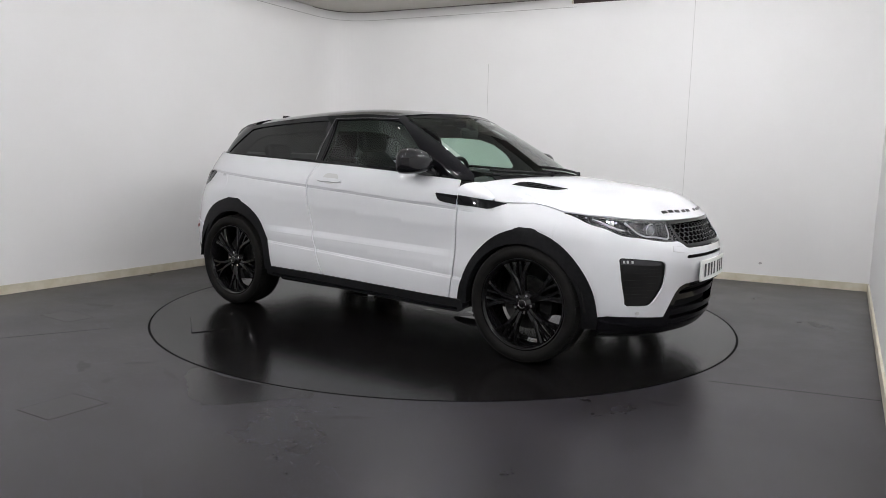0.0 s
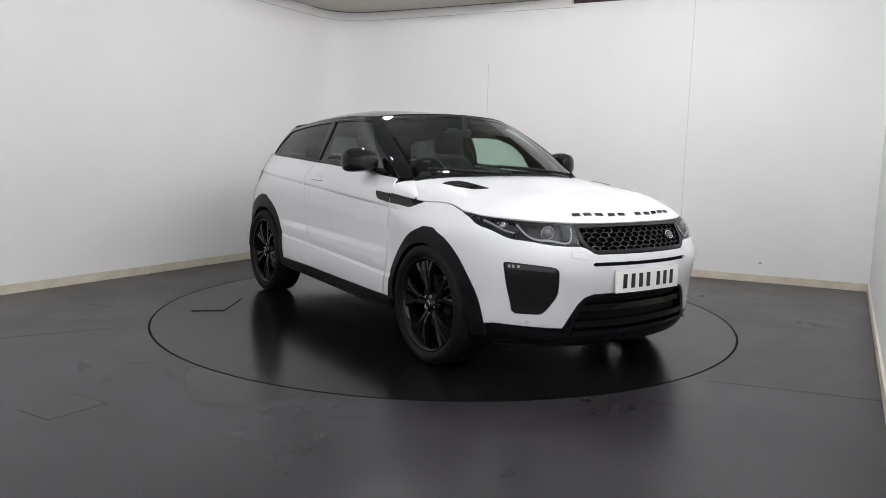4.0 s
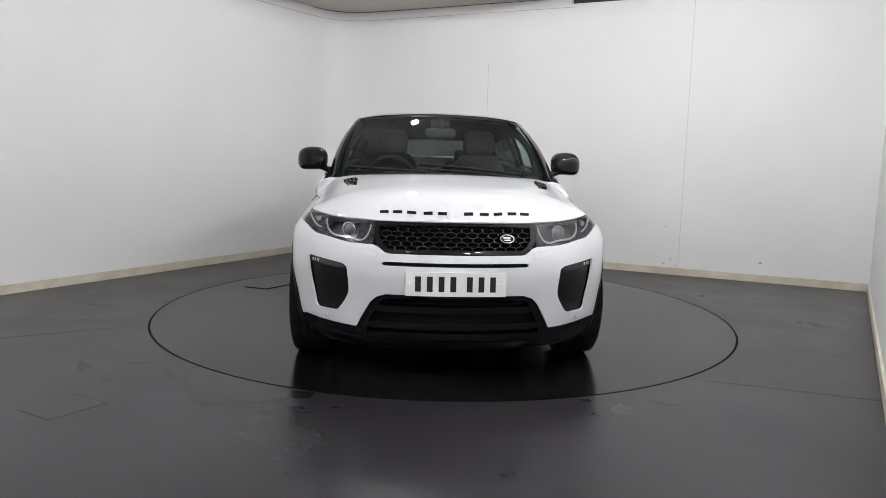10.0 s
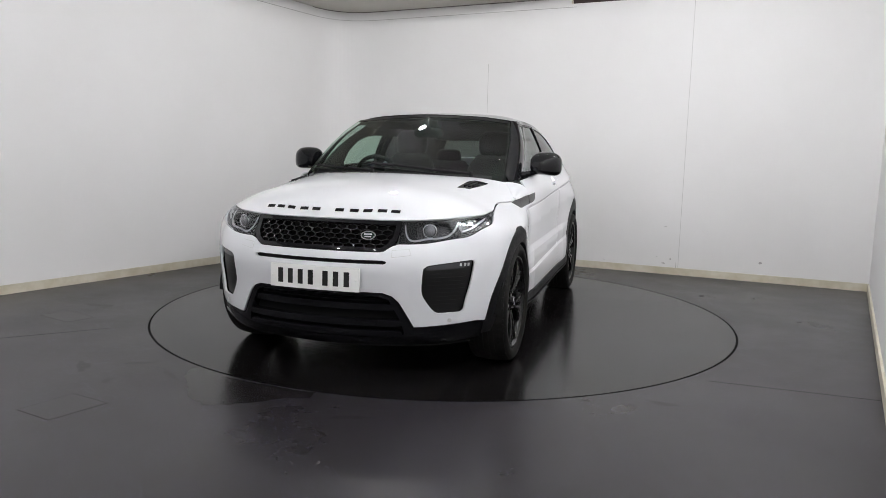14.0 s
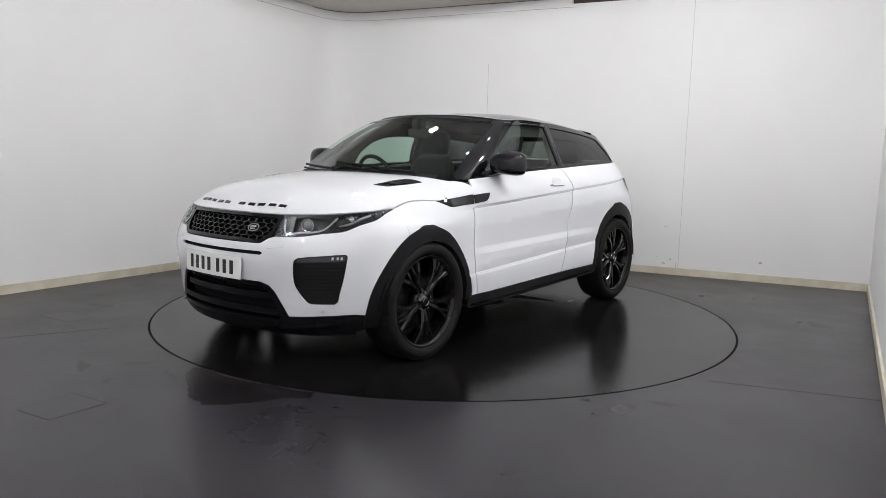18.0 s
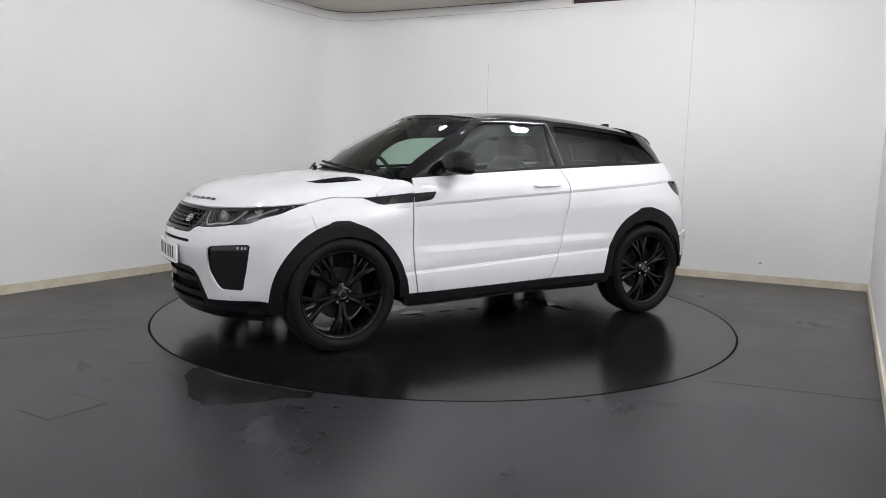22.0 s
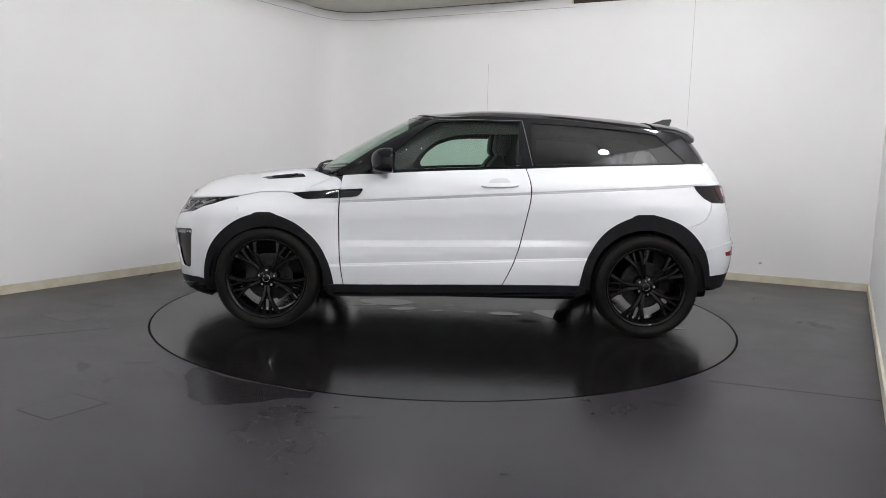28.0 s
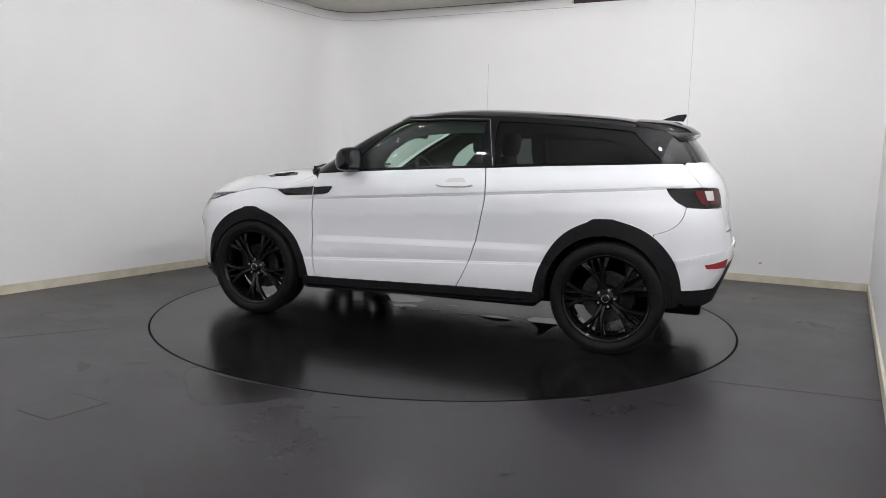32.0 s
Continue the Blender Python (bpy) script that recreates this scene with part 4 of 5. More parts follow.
valance = [(S_END, .605), (5.05, .605), (4.97, .58), (4.90, .505), (4.83, .455), (4.57, .447), (4.565, .37), (4.62, .352), (4.75, .350), (4.9, .36), (5.1, .33), (S_END, .32)]
sheet("rear_valance", mirrored(valance, S_END), on_skin(.002), M_PLASTIC, car, step=0.04, thick=0.03, label="black plastic rear valance")

# front lamps, grille, fog panels, skirt
LAMP_TOP = [(1.262, .931), (1.19, .928), (1.09, .921), (.93, .912), (.74, .902), (.56, .896), (.475, .893)]
lamp = LAMP_LOW + LAMP_TOP[0:0] + [(a, b - .004) for a, b in smooth_line(LAMP_TOP, 4)] + [(.462, .84)]
M_LAMPBOX = mat("lamp_reflector", (0.10, 0.10, 0.105), 0.22, 0.6)
both("headlamp_housing", lamp, on_skin(-.05), M_LAMPBOX, car, step=0.03, thick=0.02)
M_BEZEL = mat("lamp_bezel", (0.010, 0.010, 0.011), 0.25, spec=0.35)
both("headlamp_bezel", lamp, on_skin(-.012), M_BEZEL, car, holes=([(.56, .80), (.70, .805), (.78, .83), (.77, .875), (.66, .880), (.56, .872)],
     [(.83, .835), (.90, .838), (1.0, .872), (1.07, .895), (1.02, .905), (.90, .895), (.82, .88)]), step=0.02, thick=0.04)
both("headlamp_lens", lamp, on_skin(0.0), M_LENS, car, step=0.03, thick=0.004, label="clear headlamp lens")


def tube(bm, a, b, r0, r1, n=24, cap=True):
    a, b = Vector(a), Vector(b)
    d = (b - a).normalized()
    u = d.orthogonal().normalized()
    v = d.cross(u)
    ra = [bm.verts.new(a + (u * math.cos(2 * math.pi * i / n) + v * math.sin(2 * math.pi * i / n)) * r0) for i in range(n)]
    rb = [bm.verts.new(b + (u * math.cos(2 * math.pi * i / n) + v * math.sin(2 * math.pi * i / n)) * r1) for i in range(n)]
    for i in range(n):
        bm.faces.new((ra[i], ra[(i + 1) % n], rb[(i + 1) % n], rb[i]))
    if cap:
        bm.faces.new(ra[::-1])
        bm.faces.new(rb)


def ring(bm, centre, axis, radius, r, n=28, m=8):
    c, d = Vector(centre), Vector(axis).normalized()
    u = d.orthogonal().normalized()
    v = d.cross(u)
    loops = []
    for i in range(n):
        e = u * math.cos(2 * math.pi * i / n) + v * math.sin(2 * math.pi * i / n)
        loops.append([bm.verts.new(c + e * (radius + r * math.cos(2 * math.pi * k / m)) + d * r * math.sin(2 * math.pi * k / m)) for k in range(m)])
    for i in range(n):
        a, b = loops[i], loops[(i + 1) % n]
        for k in range(m):
            bm.faces.new((a[k], b[k], b[(k + 1) % m], a[(k + 1) % m]))


for sgn in (1, -1):
    c = Vector(skin(sgn * .645, .838, -.03))
    ax = Vector((1, sgn * .35, -.05)).normalized()
    bm = bmesh.new()
    ring(bm, c, ax, .036, .0045)
    part("lamp_ring", bm, M_CHROME, car, "bright ring round the projector", True)
    bm = bmesh.new()
    bmesh.ops.create_uvsphere(bm, u_segments=20, v_segments=12, radius=.031, matrix=Matrix.Translation(c - ax * .012))
    part("projector", bm, mat("projector_glass", (.26, .26, .27), .05, 0.3, coat=1.0) if sgn > 0 else bpy.data.materials["projector_glass"], car, "glass projector lens", True)
    c2 = Vector(skin(sgn * .93, .872, -.035))
    bm = bmesh.new()
    bmesh.ops.create_uvsphere(bm, u_segments=16, v_segments=10, radius=.022, matrix=Matrix.Translation(c2))
    part("side_reflector", bm, M_CHROME, car, "bright side reflector", True)
M_PIPE = mat("light_pipe", (0.34, 0.34, 0.35), 0.3, 0.2)
PIPE_LOW = smooth_line([(.492, .868), (.497, .825), (.512, .800), (.60, .7985), (.70, .806), (.762, .824), (.812, .862), (.838, .884)], 5)
PIPE_TIP = smooth_line([(.845, .838), (.905, .852), (.985, .880), (1.06, .900)], 4)


def ribbon(line, wide):
    """A thin band along a line on the lamp's face."""
    up, low = [], []
    for i, (u, z) in enumerate(line):
        a, b = line[max(0, i - 1)], line[min(len(line) - 1, i + 1)]
        d = Vector((b[0] - a[0], b[1] - a[1])).normalized() * wide * .5
        up.append((u - d.y, z + d.x))
        low.append((u + d.y, z - d.x))
    return up + low[::-1]


for m in (False, True):
    sheet("running_light", ribbon(PIPE_LOW, .0085), on_skin(-.009), M_PIPE, car, step=0.02, thick=0.01, mirror=m, label="pale curved running light")
    sheet("running_light", ribbon(PIPE_TIP, .006), on_skin(-.010), M_PIPE, car, step=0.02, thick=0.01, mirror=m)
    for u, z in ((.90, .882), (.955, .888), (1.10, .905), (1.16, .912)):
        sheet("lamp_stud", oval(u, z, .006, .005, 10), on_skin(-.008), M_CHROME, car, step=0.02, thick=0.006, mirror=m)

gr = [(0, .738), (.37, .735), (.40, .748), (.43, .772), (.449, .80), (.462, .85), (.470, .890), (.30, .890), (0, .890)]
gin = [(0, .757), (.36, .754), (.395, .775), (.425, .81), (.44, .868), (.28, .872), (0, .875)]
sheet("grille_frame", mirrored(gr), on_skin(-.004), M_GLOSS, car, holes=(mirrored(gin),), step=0.02, thick=0.03, label="gloss black grille frame")
sheet("grille_backing", mirrored(gr), on_skin(-.045), M_DARK, car, step=0.05)
bm = bmesh.new()
gpoly = mirrored(gin)
for row in range(6):
    for col in range(-9, 10):
        cu, cz = (col + (row % 2) * .5) * .060, .758 + row * .0235
        if not inside(np.array([cu]), np.array([cz]), gpoly)[0]:
            continue
        hexa = [(0, .5), (-.5, .25), (-.5, -.25), (0, -.5), (.5, -.25), (.5, .25)]
        rr = []
        for scale, out in ((1.0, -.022), (.985, -.012), (.86, -.013), (.74, -.032)):
            rr.append([bm.verts.new(skin(cu + a * .060 * scale, cz + b * .0313 * scale, out)) for a, b in hexa])
        for a, b in zip(rr, rr[1:]):
            for i in range(6):
                bm.faces.new((a[i], a[(i + 1) % 6], b[(i + 1) % 6], b[i]))
part("grille_mesh", bm, M_MESH, car, "gloss black honeycomb grille mesh")
M_GREEN = mat("badge_green", (0.010, 0.022, 0.016), 0.25, spec=0.4)


badge = sheet("badge", oval(.285, .815, .042, .022), on_skin(.002), M_CHROME, car, step=0.02, thick=0.012, label="silver oval badge")
sheet("badge_face", oval(.285, .815, .036, .017), on_skin(.0035), M_GREEN, badge, step=0.02, thick=0.002)
sheet("badge_bar", [(.262, .817), (.306, .817), (.306, .824), (.262, .824)], on_skin(.005), M_SILVER, badge, step=0.02, thick=0.002)
sheet("badge_bar", [(.266, .806), (.302, .806), (.302, .812), (.266, .812)], on_skin(.005), M_SILVER, badge, step=0.02, thick=0.002)
both("fog_panel", fog, on_skin(-.022), M_GRILLE, car, step=0.03, thick=0.02, label="black mesh panel under the fog lamp")
M_FOG = mat("fog_lens", (0.07, 0.07, 0.075), 0.15, 0.3, spec=0.6)
both("fog_lamp", [(.878, .680), (.81, .679), (.685, .669), (.61, .657), (.605, .638), (.70, .642), (.872, .650)], on_skin(-.012), M_FOG, car, step=0.02, thick=0.012, label="slim clear fog lamp")
for m in (False, True):
    for u in (.80, .828, .850):
        sheet("fog_chip", [(u, .657), (u + .012, .657), (u + .014, .672), (u + .002, .672)], on_skin(-.010), M_SILVER, car, step=0.02, thick=0.004, mirror=m)
    for j in range(9):
        z = .445 + .021 * j
        sheet("fog_slat", [(.60 + (.05 if j < 2 else 0), z), (.85, z), (.85, z + .006), (.615 + (.035 if j < 2 else 0), z + .006)], on_skin(-.0212), M_GRILLE, car, step=0.05, thick=0.004, mirror=m)
sheet("slot_backing", mirrored(Y((0, .70), (.40, .70), (.40, .66), (0, .66))), on_skin(-.02), M_DARK, car, step=0.08)
open_half = Y((0, .515), (.37, .508), (.415, .491), (.45, .458), (.495, .385), (.528, .322)) + Y((.70, .331)) + X((1.84, .340), (1.757, .350), (1.75, .29), (1.78, .24)) + Y((.66, .225), (.45, .215), (0, .21))
hole_half = Y((0, .498), (.35, .493), (.40, .475), (.46, .37), (.485, .29), (.47, .265), (0, .26))
sheet("front_skirt", mirrored(open_half), on_skin(-.003), M_GLOSS, car, holes=(mirrored(hole_half),), step=0.03, thick=0.05, label="black lower front skirt")
sheet("lower_grille", mirrored(Y((0, .54), (.47, .53), (.56, .24), (0, .23))), on_skin(-.055), M_DARK, car, step=0.06)
for z, w, o in ((.432, .43, -.012), (.345, .47, -.004), (.285, .475, -.002)):
    sheet("skirt_bar", mirrored(Y((0, z + .018), (w - .012, z + .018), (w, z + .006), (w, z - .006), (w - .012, z - .016), (0, z - .016))), on_skin(o), M_GLOSS, car, step=0.03, thick=0.04)
for j in range(3):
    z = .462 + .012 * j
    sheet("skirt_slat", mirrored(Y((0, z), (.39, z), (.39, z + .004), (0, z + .004))), on_skin(-.03), M_PLASTIC, car, step=0.06, thick=0.02)
both("fog_fin", Y((.60, .262)) + [(.72, .268), (.86, .285), (.865, .295), (.72, .277), (.60, .270)], on_skin(.010), M_GLOSS, car, step=0.03, thick=0.015)
both("washer_gap", [(.420, .705), (.421, .744), (.515, .751), (.524, .719)], on_skin(.0012), M_SHADE_DETAIL, car, step=0.03, thick=0.002)
both("washer_cover", [(.4225, .708), (.4235, .742), (.513, .749), (.5215, .721)], on_skin(.003), M_WHITE, car, step=0.03, thick=0.005)
both("parking_sensor", oval(.752, .362, .012, .011, 16), on_skin(.004), M_SHADE_DETAIL, car, step=0.02, thick=0.006)

plate = sheet("number_plate", mirrored(Y((0, .521), (.258, .521), (.26, .523), (.26, .644), (.258, .646), (0, .646))), lambda s, z: (2.214 - .012 * (s / .26) ** 2 - .012 * (z - .58), s, z), M_PLATE, car,
              step=0.05, thick=0.012, label="white front number plate with black bars")
for i in range(7):
    y0 = -.218 + .0605 * i + (.025 if i > 3 else 0)
    sheet("plate_bar", [(y0 + .006, .545), (y0 + .036, .545), (y0 + .036, .624), (y0 + .006, .624)], lambda s, z: (2.2155 - .012 * (s / .26) ** 2 - .012 * (z - .58), s, z), M_INK, plate, step=0.05, thick=0.001)
for sgn in (-1, 1):
    bm = bmesh.new()
    bmesh.ops.create_uvsphere(bm, u_segments=10, v_segments=6, radius=.006, matrix=Matrix.Translation((2.205, sgn * .243, .583)))
    part("plate_screw", bm, M_PLATE, plate)
bm = bmesh.new()
box(bm, 2.17, -.14, .508, 2.205, .12, .519, .002)
part("plate_holder", bm, M_PLASTIC, plate)

# side cladding, sills, vents, handles
both("arch_cladding", X(*([(1.792, .335)] + ARCH_F + [(.872, .315), (.93, .315)] + well(1.314, .347, .385, 180, 0)[1:] + [(1.70, .26), (1.785, .26)])), on_skin(.004), M_PLASTIC, car, step=0.025, thick=0.05,
     label="black plastic wheel arch cladding")
both("arch_cladding", X(*(ARCH_R + [(-1.765, .34), (-1.70, .33)] + well(-1.307, .388, .378, 180, 0)[1:] + [(-.93, .335), (-.862, .340)])), on_skin(.004), M_PLASTIC, car, step=0.025, thick=0.05,
     label="black plastic wheel arch cladding")
both("sill", X((.90, .326), (.868, .332), (-.20, .356), (-.85, .366), (-.90, .345), (-.90, .305), (-.83, .293), (.86, .246), (.90, .262)), on_skin(.012), M_PLASTIC, car, step=0.04, thick=0.08, label="black plastic sill")
both("sill_edge", X((.86, .275), (-.83, .318), (-.83, .306), (.86, .262)), on_skin(.020), M_GLOSS, car, step=0.04, thick=0.012)
both("side_vent", X((1.165, .962), (1.05, .974), (.93, .986), (.832, .994), (.832, .936), (.95, .930), (1.04, .923), (1.075, .927)), on_skin(.004), M_GLOSS, car, step=0.02, thick=0.01, label="gloss black side vent")
both("side_vent", X((.820, .994), (.735, 1.001), (.665, 1.006), (.662, .998), (.68, .968), (.70, .953), (.735, .946), (.820, .937)), on_skin(.004), M_GLOSS, car, step=0.02, thick=0.01, label="gloss black side vent")
# Flat grey patch: the shade of the handle recess, put into the colour.
both("handle_cup_shade", smooth_line(X((-.205, 1.066), (-.225, 1.088), (-.28, 1.096), (-.34, 1.092), (-.355, 1.07), (-.335, 1.035), (-.28, 1.024), (-.23, 1.034), (-.205, 1.066)), 3)[:-1], on_skin(.0008), M_SHADE_DETAIL, car, step=0.02, thick=0.002)
both("door_handle", smooth_line(X((-.155, 1.047), (-.19, 1.060), (-.28, 1.066), (-.37, 1.066), (-.411, 1.056), (-.37, 1.044), (-.28, 1.041), (-.19, 1.039), (-.155, 1.047)), 3)[:-1], on_skin(.022), M_WHITE, car, step=0.02, thick=0.024,
     label="white door handle")
sheet("fuel_flap", oval(sx(-1.50), .985, .085, .075, 40), on_skin(.0015), M_WHITE, car, step=0.03, thick=0.004, mirror=True, label="round white fuel flap")


# ---- mirrors, wheels, underside, cabin ----
def lathe(bm, prof, n=64, close=False):
    loops = [[bm.verts.new((r * math.cos(2 * math.pi * i / n), y, r * math.sin(2 * math.pi * i / n))) for i in range(n)] for r, y in prof]
    pairs = list(zip(loops, loops[1:])) + ([(loops[-1], loops[0])] if close else [])
    for a, b in pairs:
        for i in range(n):
            bm.faces.new((a[i], b[i], b[(i + 1) % n], a[(i + 1) % n]))


def loft(bm, sections):
    """Joins rings of points into one closed body."""
    rows = [[bm.verts.new(p) for p in s] for s in sections]
    n = len(rows[0])
    for a, b in zip(rows, rows[1:]):
        for i in range(n):
            bm.faces.new((a[i], a[(i + 1) % n], b[(i + 1) % n], b[i]))
    bm.faces.new(rows[0][::-1])
    bm.faces.new(rows[-1])


TYRE_R, RIM_R = 0.362, 0.280


def wheel():
    """A wheel with its outer face towards +y, hub at the origin."""
    bm = bmesh.new()
    lathe(bm, [(RIM_R - .004, .098), (RIM_R + .004, .104), (RIM_R - .002, .108), (RIM_R - .012, .100), (RIM_R - .022, .085), (RIM_R - .03, .02), (RIM_R - .03, -.09), (RIM_R + .002, -.108), (RIM_R + .004, -.10)], 72)
    w = part("wheel", bm, M_RIM, car, "gloss black five-spoke alloy wheel", True)
    bm = bmesh.new()
    prof = [(RIM_R + .001, .100), (RIM_R + .012, .112), (.300, .121), (.325, .1225), (.343, .116), (.353, .104), (.3595, .085), (.362, .05), (.3625, 0), (.362, -.05), (.3595, -.085), (.353, -.104),
            (.343, -.116), (.32, -.122), (RIM_R + .012, -.112), (RIM_R + .001, -.10)]
    lathe(bm, prof, 96)
    t = part("tyre", bm, M_RUBBER, w, "black road tyre", True)
    # tread: shoulder blocks
    bm = bmesh.new()
    for i in range(72):
        a = 2 * math.pi * i / 72
        for y0, y1 in ((.068, .106), (-.106, -.068)):
            sec = []
            for y in (y0, y1):
                r = .3615 if abs(y) < .09 else .354
                sec.append([((r - .004) * math.cos(a), y, (r - .004) * math.sin(a)), ((r + .0025) * math.cos(a + .004), y, (r + .0025) * math.sin(a + .004)),
                            ((r + .0025) * math.cos(a + .056), y, (r + .0025) * math.sin(a + .056)), ((r - .004) * math.cos(a + .06), y, (r - .004) * math.sin(a + .06))])
            loft(bm, sec)
    for y0 in (-.05, -.017, .016):
        lathe(bm, [(.361, y0), (.3655, y0 + .002), (.3655, y0 + .032), (.361, y0 + .034)], 72)
    part("tread", bm, M_RUBBER, t)
    # five pairs of split spokes
    for k in range(5):
        bm = bmesh.new()
        a0 = radians(90 + 72 * k)
        for sd in (-1, 1):
            for limb in (((.045, .14, .074, .014), (.085, .115, .084, .0150), (.125, .125, .091, .0150), (.165, .170, .095, .0145), (.205, .235, .097, .0140), (.245, .285, .095, .0165), (.268, .300, .091, .022)),
                         ((.135, .135, .084, .010), (.165, .135, .088, .0115), (.205, .105, .090, .0105), (.245, .085, .089, .0115), (.268, .080, .086, .016))):
                sec = []
                for r, off, y, wdt in limb:
                    ang = a0 + sd * off
                    u = Vector((math.cos(ang), 0, math.sin(ang)))
                    v = Vector((-math.sin(ang), 0, math.cos(ang))) * sd
                    c = u * r + Vector((0, y, 0))
                    deep = Vector((0, .036, 0))
                    sec.append([c - v * wdt - deep, c - v * wdt - Vector((0, .010, 0)), c - v * wdt * .35, c + v * wdt * .75, c + v * wdt - Vector((0, .006, 0)), c + v * wdt - deep])
                loft(bm, sec)
        # web that joins each pair at its root
        for r0, r1 in ((.05, .098),):
            sec = []
            for r, y in ((r0, .066), (r1, .080)):
                u, v = Vector((math.cos(a0), 0, math.sin(a0))), Vector((-math.sin(a0), 0, math.cos(a0)))
                c = u * r + Vector((0, y, 0))
                h = r * .13
                sec.append([c - v * h - Vector((0, .03, 0)), c - v * h, c + v * h, c + v * h - Vector((0, .03, 0))])
            loft(bm, sec)
        part("spoke", bm, M_RIM, w)
    bm = bmesh.new()
    lathe(bm, [(.001, .094), (.020, .095), (.030, .090), (.033, .080), (.060, .074), (.078, .062), (.080, .03)], 40)
    part("hub", bm, M_RIM, w, "", True)
    bm = bmesh.new()
    lathe(bm, [(.0235, .0950), (.0247, .0968), (.026, .0945)], 32)
    part("cap_ring", bm, M_CHROME, w, "thin bright ring round the centre cap", True)
    for k in range(5):
        a = radians(90 + 72 * k + 36)
        bm = bmesh.new()
        c = Vector((.056 * math.cos(a), .074, .056 * math.sin(a)))
        tube(bm, c - Vector((0, .012, 0)), c + Vector((0, .010, 0)), .0105, .0085, 6)
        part("lug_nut", bm, M_CHROME, w, "bright steel wheel nut")
    bm = bmesh.new()
    lathe(bm, [(.08, .015), (.165, .015), (.165, -.012), (.08, -.012)], 48, True)
    part("brake_disc", bm, M_DISC, w, "dull steel brake disc")
    bm = bmesh.new()
    sec = []
    for j in range(7):
        a = radians(150 + 10 * j)
        sec.append([(r * math.cos(a), y, r * math.sin(a)) for r, y in ((.10, .045), (.175, .045), (.182, -.03), (.10, -.03))])
    loft(bm, sec)
    part("caliper", bm, M_DARK, w)
    return w


WHEEL_Y = 0.815
w0 = wheel()
w0.matrix_basis = pose(1.33, WHEEL_Y, TYRE_R + .002, 0, -36, 0)
copy_thing(w0, pose(-1.33, WHEEL_Y, TYRE_R + .002, 0, 18, 0))
copy_thing(w0, pose(1.33, -WHEEL_Y, TYRE_R + .002, 0, 11, 180))
copy_thing(w0, pose(-1.33, -WHEEL_Y, TYRE_R + .002, 0, -30, 180))

for sgn in (1, -1):
    # wheel housings
    for cx in (1.315, -1.325):
        bm = bmesh.new()
        ys = (.44, .62, .915)
        rows = [[bm.verts.new((cx + .415 * math.cos(radians(a)), sgn * y, .35 + .415 * math.sin(radians(a)))) for a in range(2, 181, 8)] for y in ys]
        for a, b in zip(rows, rows[1:]):
            for i in range(len(a) - 1):
                bm.faces.new((a[i], a[i + 1], b[i + 1], b[i]))
        bm.faces.new(rows[0])
        part("wheel_housing", bm, M_DARK, car, "", True)
    # door mirror
    secs = []
    for x, sy_, sz_, cy, cz in ((.608, .026, .024, .876, 1.186), (.600, .050, .048, .897, 1.190), (.582, .072, .066, .917, 1.195), (.548, .091, .080, .935, 1.200), (.507, .101, .087, .944, 1.201), (.470, .104, .087, .945, 1.201),
                                (.453, .102, .085, .944, 1.200), (.447, .094, .075, .944, 1.199), (.457, .088, .068, .944, 1.199)):
        ring_pts = []
        for i in range(28):
            a = 2 * math.pi * i / 28
            c, s = math.cos(a), math.sin(a)
            e = .66
            ring_pts.append((x, sgn * (cy + sy_ * math.copysign(abs(c) ** e, c) * (1.0 if c > 0 else 1.08)), cz + sz_ * math.copysign(abs(s) ** e, s) * (1 if s > 0 else .93) - .012 * (c > 0) * abs(c)))
        secs.append(ring_pts)
    bm = bmesh.new()
    loft(bm, secs)
    mir = part("door_mirror", bm, M_GLOSS, car, "gloss black door mirror", True)
    bm = bmesh.new()
    loft(bm, [[(x, sgn * (.94 + a * .080), 1.199 + b * .066) for a, b in ((-1, -.7), (-.8, -1), (.75, -1), (1, -.6), (1, .5), (.7, 1), (-.8, 1), (-1, .7))] for x in (.459, .455)])
    part("mirror_glass", bm, M_CHROME, mir, "silvered mirror glass")
    bm = bmesh.new()
    loft(bm, [[(x0 * w + .57 - back, sgn * y, z0 * w + z) for x0, z0 in ((-.07, -.020), (.0, -.026), (.07, -.018), (.085, .002), (.06, .024), (0, .030), (-.06, .026))]
              for y, z, w, back in ((.765, 1.116, 1.0, 0), (.81, 1.122, .95, .012), (.86, 1.136, .85, .03), (.90, 1.150, .75, .04))])
    part("mirror_arm", bm, M_GLOSS, mir)

# floor pan, cabin shell
bm = bmesh.new()
box(bm, -1.9, -.50, .225, 1.95, .52, .40, .03)
part("underbody", bm, M_DARK, car)
bm = bmesh.new()
box(bm, -.86, -.84, .245, .86, .84, .36, .03)
part("floor_pan", bm, M_DARK, car)
for name, s0, s1, z in (("front_undertray", -.98, .98, .215), ("rear_undertray", 4.62, 2 * S_END - 4.62, .345)):
    pts = [skin(s0 + (s1 - s0) * i / 30, z, -.03) for i in range(31)]
    part(name, slab([(p[0], p[1]) for p in pts], z - .012, z), M_DARK, car)
for name, b in (("boot_floor", (-1.9, -.72, .36, -1.42, .72, .98)), ("rear_shelf", (-1.28, -.84, .78, -.50, .84, .82)), ("bulkhead", (.95, -.62, .34, 1.05, .62, 1.00)),
                ("engine_tray", (1.05, -.62, .36, 1.95, .62, .70))):
    bm = bmesh.new()
    box(bm, *b, .01)
    part(name, bm, M_DASH, car)
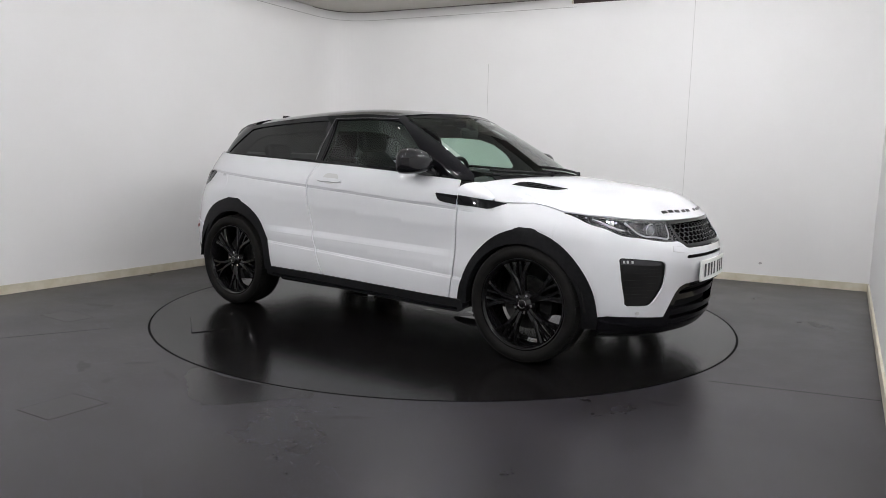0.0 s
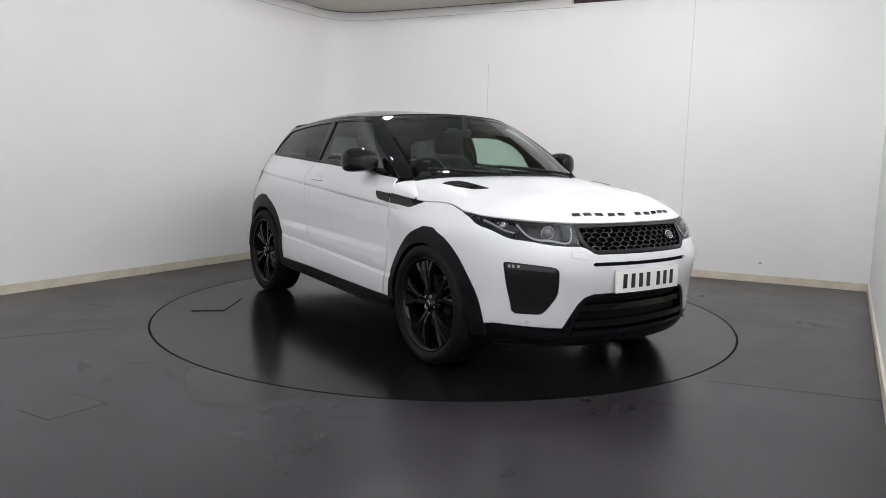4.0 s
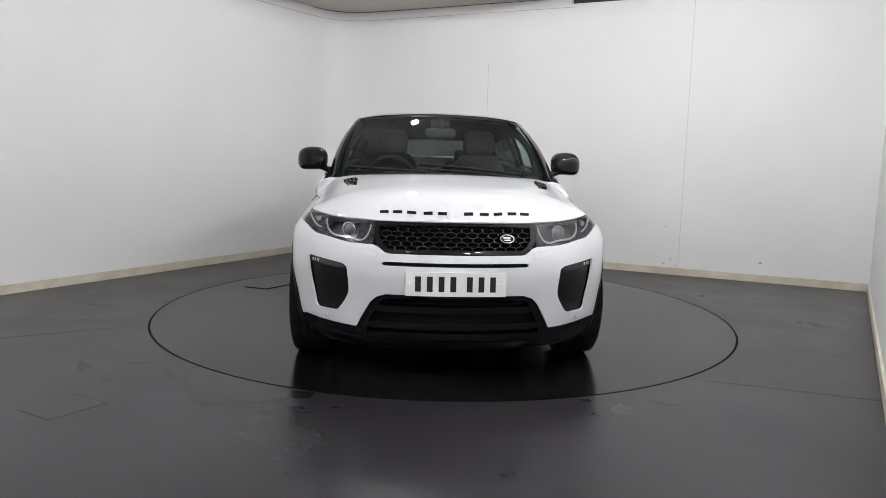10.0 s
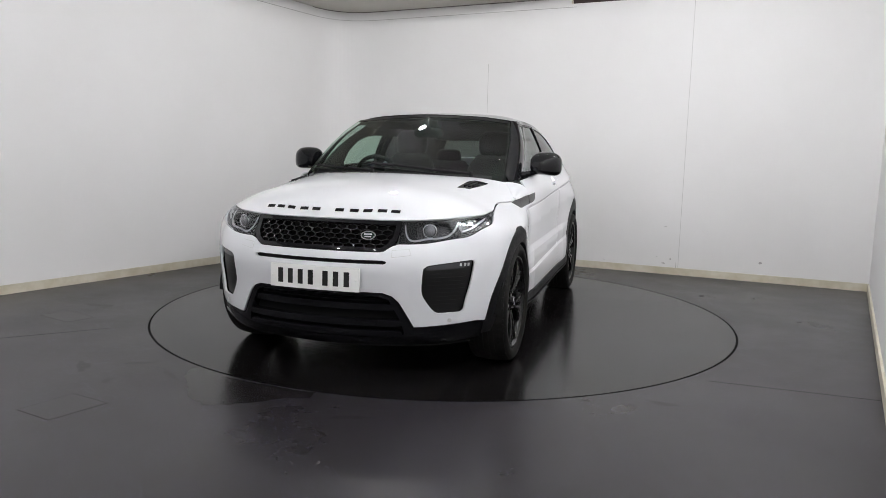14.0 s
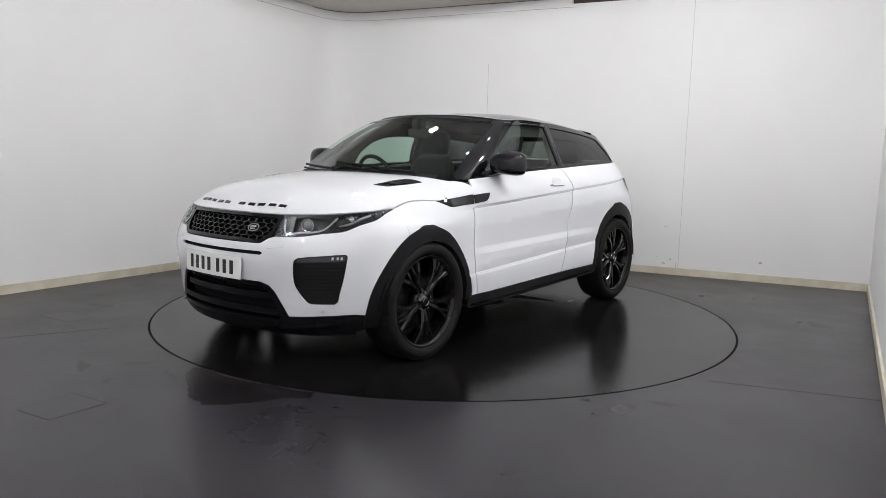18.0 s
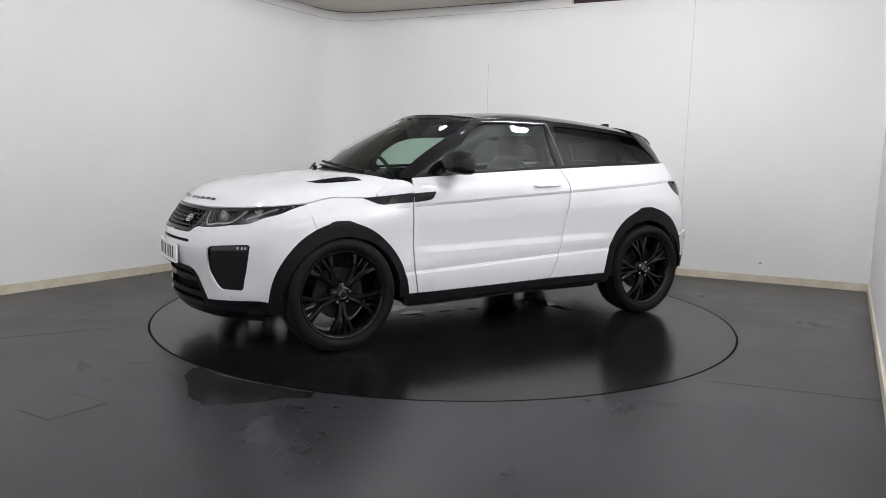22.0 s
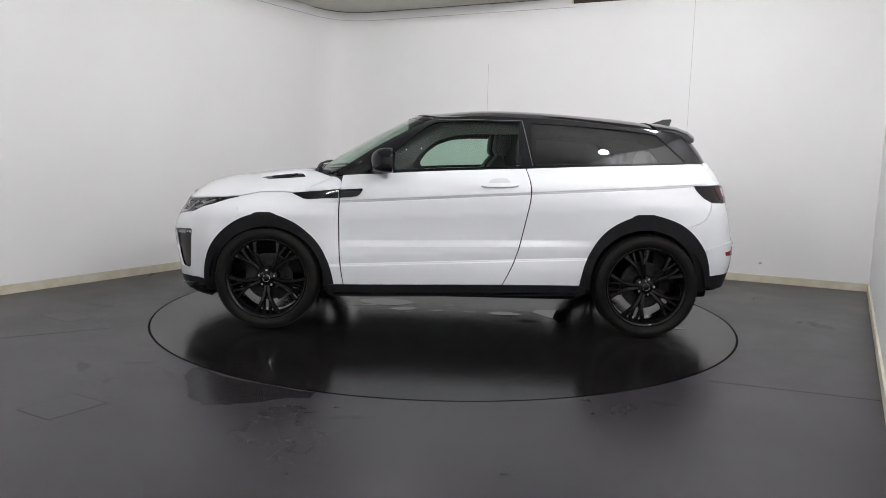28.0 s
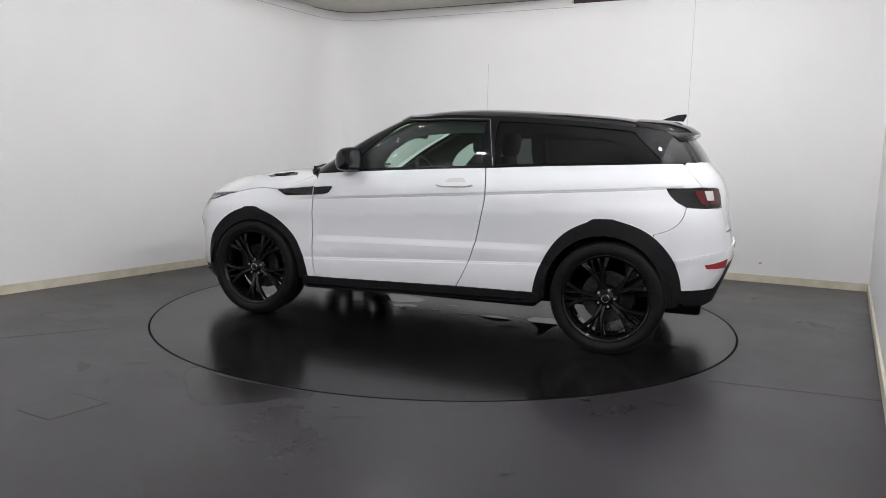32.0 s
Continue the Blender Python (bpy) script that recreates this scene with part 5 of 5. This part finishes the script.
inner_side = X((.80, .36), (.80, 1.07), (.25, 1.11), (-.46, 1.145), (-.9, 1.165), (-1.5, 1.185), (-1.62, 1.18), (-1.62, .80), (-.86, .80), (-.86, .36))
both("door_trim", inner_side, on_skin(-.05), M_DASH, car, step=0.1, thick=0.02)
sheet("roof_lining", shrink(ROOF_RIM, -.70, 0.985), lambda x, y: roof(x, y, -.035), M_LINER, car, step=0.12, label="dark roof lining")
bm = bmesh.new()
sec = []
for i in range(15):
    y = -.74 + 1.48 * i / 14
    d = .04 * (y / .74) ** 2
    hood = .055 * math.exp(-((y + .36) / .2) ** 2)
    sec.append([(1.02 - d * 4, y, .98), (1.02 - d * 4, y, 1.075), (.85 - d, y, 1.068 + hood * .3), (.70, y, 1.055 + hood), (.60, y, 1.03 + hood), (.56, y, .95), (.62, y, .70), (.75, y, .5)])
loft(bm, sec)
part("dashboard", bm, M_DASH, car, "black dashboard", True)
wheel_c, wheel_ax = Vector((.43, -.37, 1.065)), Vector((-1, 0, .42)).normalized()
bm = bmesh.new()
ring(bm, wheel_c, wheel_ax, .175, .016, 40, 10)
sw = part("steering_wheel", bm, M_SEAT, car, "black steering wheel", True)
bm = bmesh.new()
tube(bm, wheel_c + wheel_ax * .01, wheel_c - wheel_ax * .05, .065, .055, 20)
box(bm, wheel_c.x - .01, wheel_c.y - .17, wheel_c.z - .02, wheel_c.x + .015, wheel_c.y + .17, wheel_c.z + .02, .006)
tube(bm, wheel_c - wheel_ax * .04, wheel_c - wheel_ax * .3, .035, .045, 16)
part("steering_boss", bm, M_DASH, sw)


def rounded(bm, c, size, tilt=0.0, r=.35, taper=0.0):
    """A soft cushion."""
    n, k = 20, 8
    sec = []
    for j in range(k + 1):
        q = -1 + 2 * j / k
        grow_ = (1 - abs(q) ** 3.2) ** .4 if abs(q) < 1 else .35
        grow_ = max(grow_, .35)
        loop_ = []
        for i in range(n):
            a = 2 * math.pi * i / n
            ca, sa = math.cos(a), math.sin(a)
            px = size[0] * .5 * math.copysign(abs(ca) ** .5, ca) * grow_
            py = size[1] * .5 * math.copysign(abs(sa) ** .5, sa) * (.55 + .45 * grow_) * (1 - taper * q)
            loop_.append(Matrix.Translation(c) @ Matrix.Rotation(tilt, 4, "Y") @ Vector((px, py, size[2] * .5 * q)))
        sec.append(loop_)
    loft(bm, sec)


for y in (-.37, .37):
    bm = bmesh.new()
    rounded(bm, Vector((.08, y, .60)), (.52, .50, .17), 0)
    seat = part("front_seat", bm, M_SEAT, car, "black leather front seat", True)
    bm = bmesh.new()
    rounded(bm, Vector((-.235, y, .94)), (.16, .50, .64), -.24, taper=.14)
    part("backrest", bm, M_SEAT, seat, "", True)
    bm = bmesh.new()
    rounded(bm, Vector((-.325, y, 1.35)), (.12, .27, .21), -.16)
    part("headrest", bm, M_SEAT, seat, "", True)
    for d in (-.05, .05):
        bm = bmesh.new()
        tube(bm, (-.305, y + d, 1.18), (-.32, y + d, 1.29), .007, .007, 10)
        part("headrest_post", bm, M_CHROME, seat)
bm = bmesh.new()
rounded(bm, Vector((-1.02, 0, .66)), (.50, 1.20, .16), 0)
bench = part("rear_seat", bm, M_SEAT, car, "black leather rear seat", True)
for y in (-.40, .40):
    bm = bmesh.new()
    rounded(bm, Vector((-1.30, y, .93)), (.14, .62, .56), -.30)
    part("backrest", bm, M_SEAT, bench, "", True)
    bm = bmesh.new()
    rounded(bm, Vector((-1.40, y * .9, 1.24)), (.09, .25, .14), -.2)
    part("headrest", bm, M_SEAT, bench, "", True)
bm = bmesh.new()
rounded(bm, Vector((.335, 0, 1.415)), (.035, .235, .075), .15)
box(bm, .33, -.02, 1.44, .40, .02, 1.53, .006)
part("interior_mirror", bm, M_DASH, car, "black interior mirror", True)
bm = bmesh.new()
box(bm, .24, -.075, 1.455, .355, .075, 1.51, .012)
part("camera_pod", bm, M_DASH, car)
for y0 in (-.40, .40):
    sgn = math.copysign(1, y0)
    bm = bmesh.new()
    rounded(bm, Vector((.17, y0, 1.475)), (.17, .40, .02), -.28)
    part("sun_visor", bm, M_LINER, car, "", True)

# wipers and the black cowl below the screen
cowl = [(A_EDGE * .09 * i, -.012) for i in range(11)] + [(A_EDGE * .09 * i, .022) for i in range(10, -1, -1)]
sheet("cowl", mirrored(cowl), on_house(.001), M_PLASTIC, car, step=0.05, thick=0.01, label="black plastic cowl")
for ka, wa, kb, wb in ((.50, .012, -.16, .050), (-.12, .010, -.62, .040)):
    bm = bmesh.new()
    p = [Vector(house(ka + (kb - ka) * f, wa + (wb - wa) * f, .022)) for f in (0, .25, .5, .75, 1)]
    for a, b in zip(p, p[1:]):
        tube(bm, a, b, .009, .009, 8)
    q = [Vector(house(ka + (kb - ka) * f, wa + (wb - wa) * f - .014, .012)) for f in (.15, .5, 1.0)]
    for a, b in zip(q, q[1:]):
        tube(bm, a, b, .006, .006, 6)
    tube(bm, p[0] + Vector((0, 0, -.03)), p[0] + Vector((0, 0, .015)), .018, .012, 12)
    part("wiper", bm, M_PLASTIC, car, "black windscreen wiper")


# ---- what moves: the turntable and what stands on it, at a steady pace ----
AXLE = (-0.0827, -0.0740)


def turned(t):
    return pose(0, 0, 0, rz=-34.40 - 5.1904 * t)


def motions():
    times = [0.0, 0.1, 0.3] + [0.5 * i for i in range(2, 63)] + [31.7, 31.9, 32.0]
    for ob, place in RIDERS:
        walk(ob, [(t, turned(t) @ place) for t in times])


RIDERS = [(turntable, pose(0, 0, 0)), (car, pose(AXLE[0], AXLE[1], 0))] + [(p, pose(0, 0, 0)) for p in PUDDLES]
motions()
